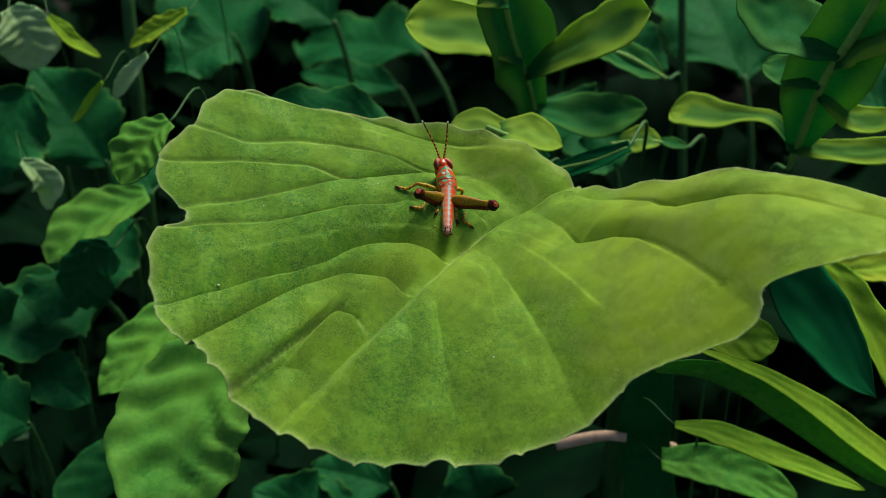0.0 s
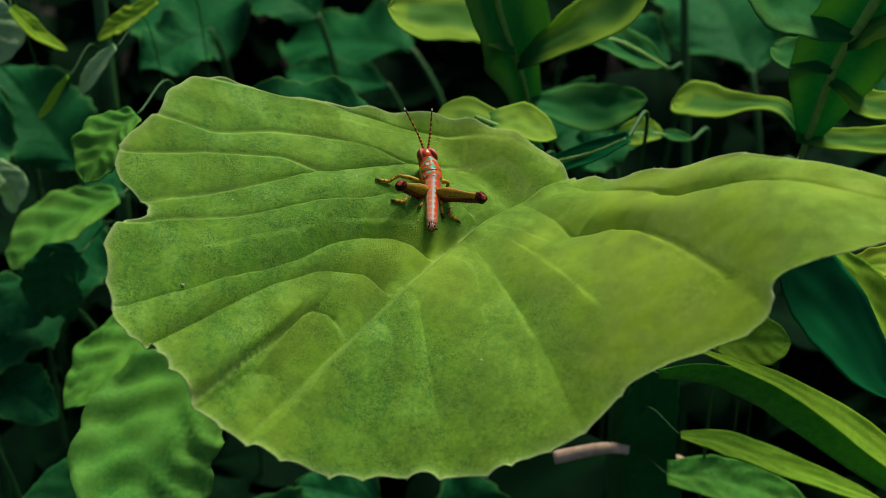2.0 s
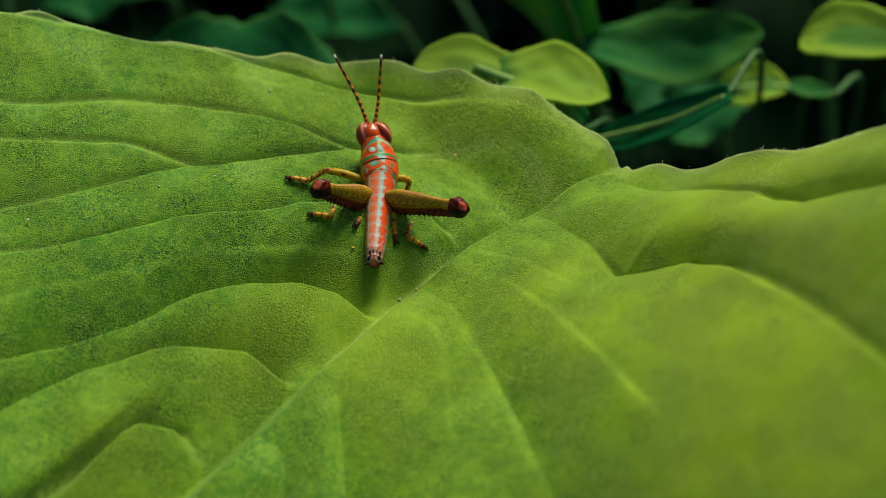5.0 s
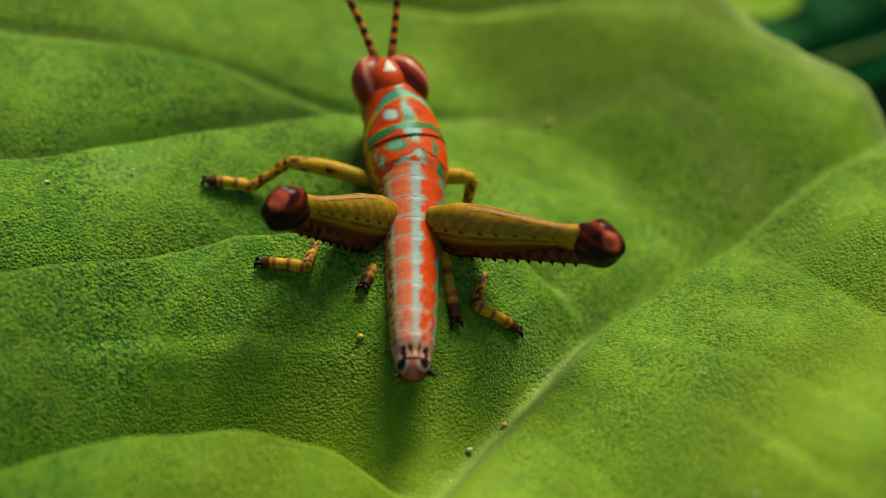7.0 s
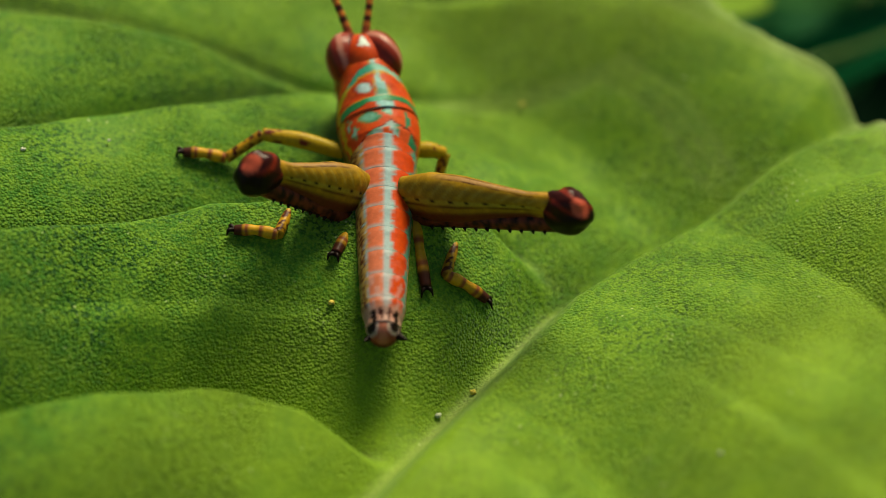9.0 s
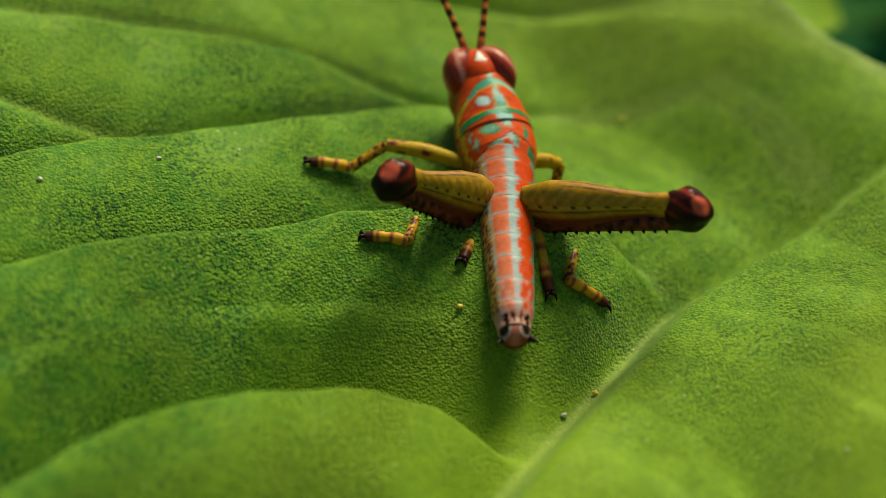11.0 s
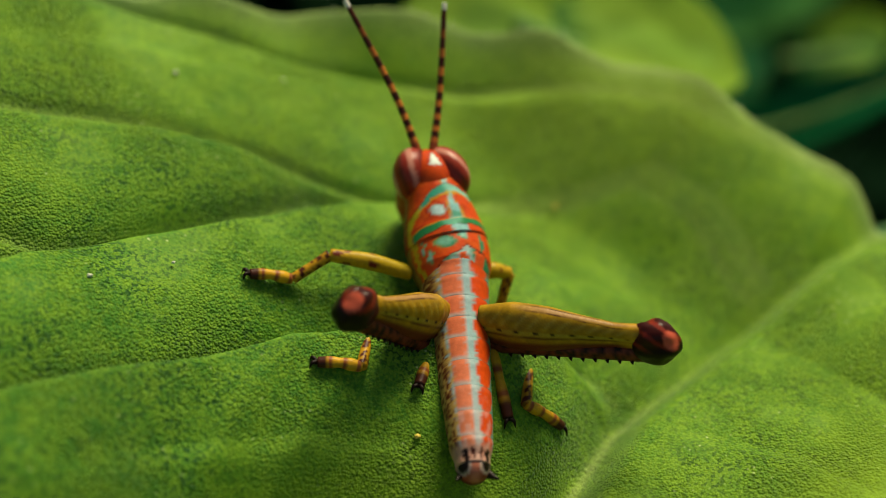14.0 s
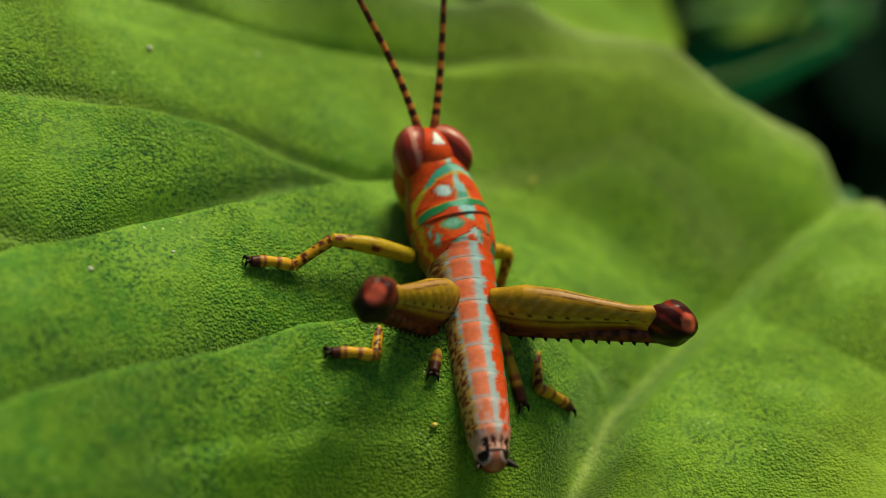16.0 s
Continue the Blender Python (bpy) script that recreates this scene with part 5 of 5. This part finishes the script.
def build_grasshopper():
    hopper = thing("grasshopper", HOPPER_AT * CM, "red, turquoise and olive young grasshopper resting on the leaf", "grasshopper")
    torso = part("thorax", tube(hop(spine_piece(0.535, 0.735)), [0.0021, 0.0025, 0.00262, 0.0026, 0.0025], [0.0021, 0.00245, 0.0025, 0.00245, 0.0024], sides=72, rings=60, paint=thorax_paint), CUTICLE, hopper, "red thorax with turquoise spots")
    # abdomen, ring by ring from the tail
    rings = 9
    size = np.interp(np.linspace(0, 1, rings + 1), [0, 0.12, 0.4, 0.8, 1], [0.105, 0.135, 0.160, 0.200, 0.225])
    for k in range(rings):
        a, b = k * 0.58 / rings, (k + 1.12) * 0.58 / rings
        w0, w1 = size[k], size[k + 1]
        bm = tube(hop(spine_piece(a, b)), [w * CM for w in (w0 * 0.995, w0 * 1.012, (w0 + w1) / 2, w1 * 0.998, w1 * 0.996)],
                  [w * CM * 1.05 for w in (w0 * 0.995, w0 * 1.012, (w0 + w1) / 2, w1 * 0.998, w1 * 0.996)], sides=48, rings=22, paint=abdomen_paint(k))
        part("abdomen_ring", bm, CUTICLE, torso)
    tail = SPINE[0]
    part("tail_plate", blob(hop([(tail[0], tail[1] - 0.01, tail[2])])[0], (0.098 * CM, 0.085 * CM, 0.10 * CM), None, tail_paint, 40), CUTICLE, torso, "pinkish tail plate with black spots")
    for x in (-0.06, 0.075):
        part("tail_spine", tube(hop([(tail[0] + x, tail[1] - 0.02, tail[2] - 0.02), (tail[0] + x * 1.9, tail[1] - 0.10, tail[2] + 0.0)]), [0.00035, 0.00004], [0.00035, 0.00004], sides=8, rings=8, paint=lambda s, a: BLACK), CUTICLE, torso)
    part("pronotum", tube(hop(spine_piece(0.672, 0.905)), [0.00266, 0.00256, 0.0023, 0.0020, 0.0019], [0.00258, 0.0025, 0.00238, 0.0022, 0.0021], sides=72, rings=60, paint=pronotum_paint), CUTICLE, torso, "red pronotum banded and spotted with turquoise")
    axis = (Vector(SPINE[-1]) - Vector(SPINE[-3])).normalized()
    turn = Matrix((Vector((1, 0.05, 0)).normalized(), axis, Vector((1, 0.05, 0)).cross(axis).normalized())).transposed()
    hc = Vector((0.180, 1.553, 0.768))
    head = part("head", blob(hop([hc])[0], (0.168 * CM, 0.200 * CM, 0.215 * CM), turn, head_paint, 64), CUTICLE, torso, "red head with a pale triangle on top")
    face = part("face", tube(hop([hc + Vector((0, 0.02, -0.05)), hc + Vector((-0.01, 0.05, -0.25)), hc + Vector((-0.02, 0.0, -0.42))]), [0.0021, 0.002, 0.0012], [0.002, 0.0018, 0.001], up=(0, 1, 0), sides=24, rings=20, paint=lambda s, a: blend((0.35, 0.04, 0.012), YELLOW, ramp(s, 0.5, 0.9))), CUTICLE, torso)
    for sign in (-1, 1):
        part("eye", blob(hop([hc + turn @ Vector((sign * 0.101, 0.036, 0.012))])[0], (0.130 * CM, 0.184 * CM, 0.198 * CM), turn @ Euler((0.25, sign * 0.30, sign * 0.40)).to_matrix(), eye_paint, 40), EYE_CUTICLE, torso, "large glossy red-brown eye")
    for base, mid, tip in (((0.105, 1.62, 0.92), (-0.05, 1.85, 1.24), (-0.36, 2.18, 1.73)), ((0.19, 1.62, 0.92), (0.245, 1.88, 1.22), (0.285, 2.24, 1.68))):
        part("antenna", tube(hop([base, mid, tip]), [0.00030, 0.00024, 0.00022, 0.00020, 0.00016], [0.00030, 0.00024, 0.00022, 0.00020, 0.00016], up=(0, 1, 0), sides=10, rings=140, paint=antenna_paint), LEG_CUTICLE, torso, "dark antenna banded orange with a white tip")

    def hind_leg(hip, knee, ankle, toe, sign):
        up = (0, -0.2, 1)
        femur = part("hind_femur", tube(hop([hip, (Vector(hip) + Vector(knee)) / 2 + Vector((0, -0.01, 0.01)), knee]), [0.0008, 0.00115, 0.0011, 0.0008, 0.0006, 0.0007], [0.0015, 0.0019, 0.00175, 0.00135, 0.0010, 0.00105], up=up, sides=64, rings=90, paint=femur_paint), LEG_CUTICLE, hopper, "olive-yellow swollen hind thigh")
        out = (Vector(knee) - Vector(hip)).normalized()
        part("coxa", blob(hop([Vector(hip) + Vector((-0.015 * sign, 0.05, -0.05))])[0], (0.085 * CM, 0.10 * CM, 0.10 * CM), None, lambda d: blend((0.46, 0.34, 0.10), (0.30, 0.10, 0.03), ramp(noise.noise(d * 2.5), 0.0, 0.3)), 24), LEG_CUTICLE, hopper, "pale yellow hip joint")
        kt = Matrix((out, Vector((0, 0, 1)).cross(out).normalized(), out.cross(Vector((0, 0, 1)).cross(out)).normalized())).transposed()
        part("knee", blob(hop([Vector(knee) + out * 0.04 + Vector((0, 0, -0.02))])[0], (0.155 * CM, 0.11 * CM, 0.145 * CM), kt, knee_paint(sign), 48, 0.14, sign + 3), KNEE_CUTICLE, femur, "dark maroon knee")
        start = Vector(knee) + out * 0.02 + Vector((0, -0.03, -0.085))
        shin = part("hind_tibia", tube(hop([start, (start + Vector(ankle)) / 2 + Vector((0, -0.01, 0.0)), ankle]), [0.0005, 0.00045, 0.0005], [0.0006, 0.0005, 0.0006], sides=16, rings=40, paint=lambda s, a: blend(BLACK, (0.17, 0.035, 0.012), ramp(noise.noise((s * 22, a, 2)), -0.3, 0.3))), LEG_CUTICLE, hopper, "dark spiny shin folded under the thigh")
        for k in range(11):
            p = start.lerp(Vector(ankle), 0.12 + 0.075 * k) + Vector((0, -0.045, -0.03))
            part("spine", tube(hop([p, p + Vector((sign * 0.006, -0.014, -0.018))]), [0.00016, 0.00003], [0.00016, 0.00003], sides=6, rings=3, paint=lambda s, a: BLACK), LEG_CUTICLE, shin)
        foot(ankle, toe)
        at = hop([hip])[0]
        for ob in (femur, shin):
            pivot(ob, at)
        return (femur, shin), at

    def pivot(ob, at):
        """Lets a part turn about a place."""
        ob.data.transform(Matrix.Translation(-at))
        ob.location = at
        for child in ob.children:
            child.matrix_parent_inverse = Matrix.Translation(-at)

    def foot(ankle, toe):
        mid = (Vector(ankle) + Vector(toe)) / 2 + Vector((0, 0, 0.015))
        t = part("tarsus", tube(hop([ankle, mid, toe]), [0.00032, 0.00040, 0.00030, 0.00038, 0.00034], [0.00032, 0.00040, 0.00030, 0.00038, 0.00030], sides=14, rings=30, paint=tarsus_paint), LEG_CUTICLE, hopper, "dark-tipped foot")
        d = (Vector(toe) - Vector(ankle)).normalized()
        for k in (-1, 1):
            side = d.cross(Vector((0, 0, 1))).normalized() * k
            part("claw", tube(hop([Vector(toe), Vector(toe) + d * 0.032 + side * 0.026 + Vector((0, 0, 0.012)), Vector(toe) + d * 0.046 + side * 0.036 + Vector((0, 0, -0.025))]), [0.00016, 0.00012, 0.00003], [0.00016, 0.00012, 0.00003], sides=8, rings=10, paint=lambda s, a: BLACK), LEG_CUTICLE, t)

    def leg(hip, knee, ankle, toe):
        part("femur", tube(hop([hip, (Vector(hip) + Vector(knee)) / 2 + Vector((0, 0, 0.02)), knee]), [0.00046, 0.00052, 0.00040], [0.00046, 0.00055, 0.00040], up=(0.1, 0.3, 1), sides=18, rings=30, paint=yellow_limb), LEG_CUTICLE, hopper, "yellow-green thigh")
        part("tibia", tube(hop([knee, ankle]), [0.00038, 0.00033, 0.00035], [0.00038, 0.00033, 0.00035], up=(0.3, 0.8, 0.4), sides=14, rings=30, paint=shin_paint(0.15)), LEG_CUTICLE, hopper, "yellow shin with dark marks")
        foot(ankle, toe)

    def on(x, y, up=0.03):
        return (x, y, leaf_z(x, y) + up)

    right = hind_leg((0.44, 0.61, 0.35), (1.37, 0.20, 0.55), (0.48, 0.56, 0.235), on(0.564, 0.13), 1)
    left = hind_leg((0.15, 0.64, 0.34), (-0.36, 0.27, 0.76), (0.13, 0.57, 0.21), on(0.019, 0.237), -1)
    leg((0.02, 1.03, 0.42), (-0.49, 1.07, 0.54), on(-0.725, 0.98, 0.05), on(-0.987, 0.957))
    leg((0.44, 1.06, 0.40), (0.66, 1.10, 0.36), on(0.58, 0.95, 0.06), on(0.78, 1.0))
    leg((0.10, 0.80, 0.32), (-0.27, 0.56, 0.33), on(-0.327, 0.291, 0.05), on(-0.589, 0.308))
    leg((0.44, 0.80, 0.28), (0.74, 0.56, 0.08), on(0.684, 0.222, 0.05), on(0.923, 0.234))
    # the torso turns about its middle
    pivot(torso, hop([(0.30, 0.45, 0.40)])[0])
    return hopper, torso, right, left


HOPPER, TORSO, RIGHT_LEG, LEFT_LEG = build_grasshopper()
cam.data.dof.use_dof = True
cam.data.dof.focus_object = TORSO
cam.data.dof.aperture_fstop = 15.0


# ---- specks of pollen and dust on the leaf ----
def build_specks():
    for k, (x, y, size, material, colour) in enumerate((
            (0.64, -0.46, 0.034, SPECK_WHITE, "white"), (0.84, -0.25, 0.035, SPECK_YELLOW, "yellow"), (0.0, 0.0, 0.035, SPECK_YELLOW, "yellow"),
            (-1.93, 0.73, 0.03, SPECK_WHITE, "white"), (-1.48, 2.56, 0.032, SPECK_WHITE, "white"), (1.16, 2.24, 0.03, SPECK_YELLOW, "yellow"),
            (-1.45, 0.95, 0.02, SPECK_WHITE, "white"), (-4.9, -2.9, 0.06, SPECK_WHITE, "white"), (-3.2, -1.7, 0.03, SPECK_WHITE, "white"), (2.2, -1.2, 0.018, SPECK_WHITE, "white"), (-0.75, 2.75, 0.02, SPECK_WHITE, "white"), (-0.15, -0.62, 0.022, SPECK_YELLOW, "yellow"), (-2.6, 0.35, 0.03, SPECK_WHITE, "white"), (2.9, 0.9, 0.03, SPECK_WHITE, "white"), (-4.1, -0.6, 0.035, SPECK_WHITE, "white"), (1.5, -4.0, 0.035, SPECK_WHITE, "white"))):
        at = Vector((x, y, leaf_z(x, y) + size * 0.3)) * CM
        ob = tagged(part("pollen_speck", blob((0, 0, 0), (size * CM * 0.6, size * CM * 0.45, size * CM * 0.4), None, None, 12, 0.5, k), material, None), "tiny %s speck of pollen on the leaf" % colour, "speck", "specks on the leaf")
        ob.location = at


build_specks()


def motions():
    rest = Matrix.Translation(HOPPER_AT * CM)
    walk(HOPPER, [(0.0, rest), (16.0, rest)])
    # the insect sways a little on its feet
    sway = ((0.0, 1.5), (4.2, 1.5), (6.3, 2.0), (9.2, 2.2), (11.3, 3.0), (12.0, 3.1), (12.5, 2.2), (13.0, 1.3), (14.0, 0.6), (14.5, 0.0), (16.0, -0.9))
    middle = Matrix.Translation(hop([(0.30, 0.45, 0.40)])[0])
    walk(TORSO, [(t, middle @ pose(0, 0, 0, 0, 0, a)) for t, a in sway])
    # it lifts its thighs a little and lets them sink again
    lifts = ((RIGHT_LEG, -1, ((0.0, -1.2), (9.2, -1.8), (11.3, 2.6), (13.0, 2.4), (13.5, 1.2), (16.0, 0.6))),
             (LEFT_LEG, 1, ((0.0, 0.0), (9.2, -0.5), (11.3, 0.5), (12.4, 1.0), (13.0, 4.0), (13.5, 2.6), (14.5, 0.8), (16.0, 0.4))))
    for (pieces, at), sign, rows in lifts:
        for piece in pieces:
            walk(piece, [(t, Matrix.Translation(at) @ pose(0, 0, 0, 0, sign * a, 0)) for t, a in rows])


motions()
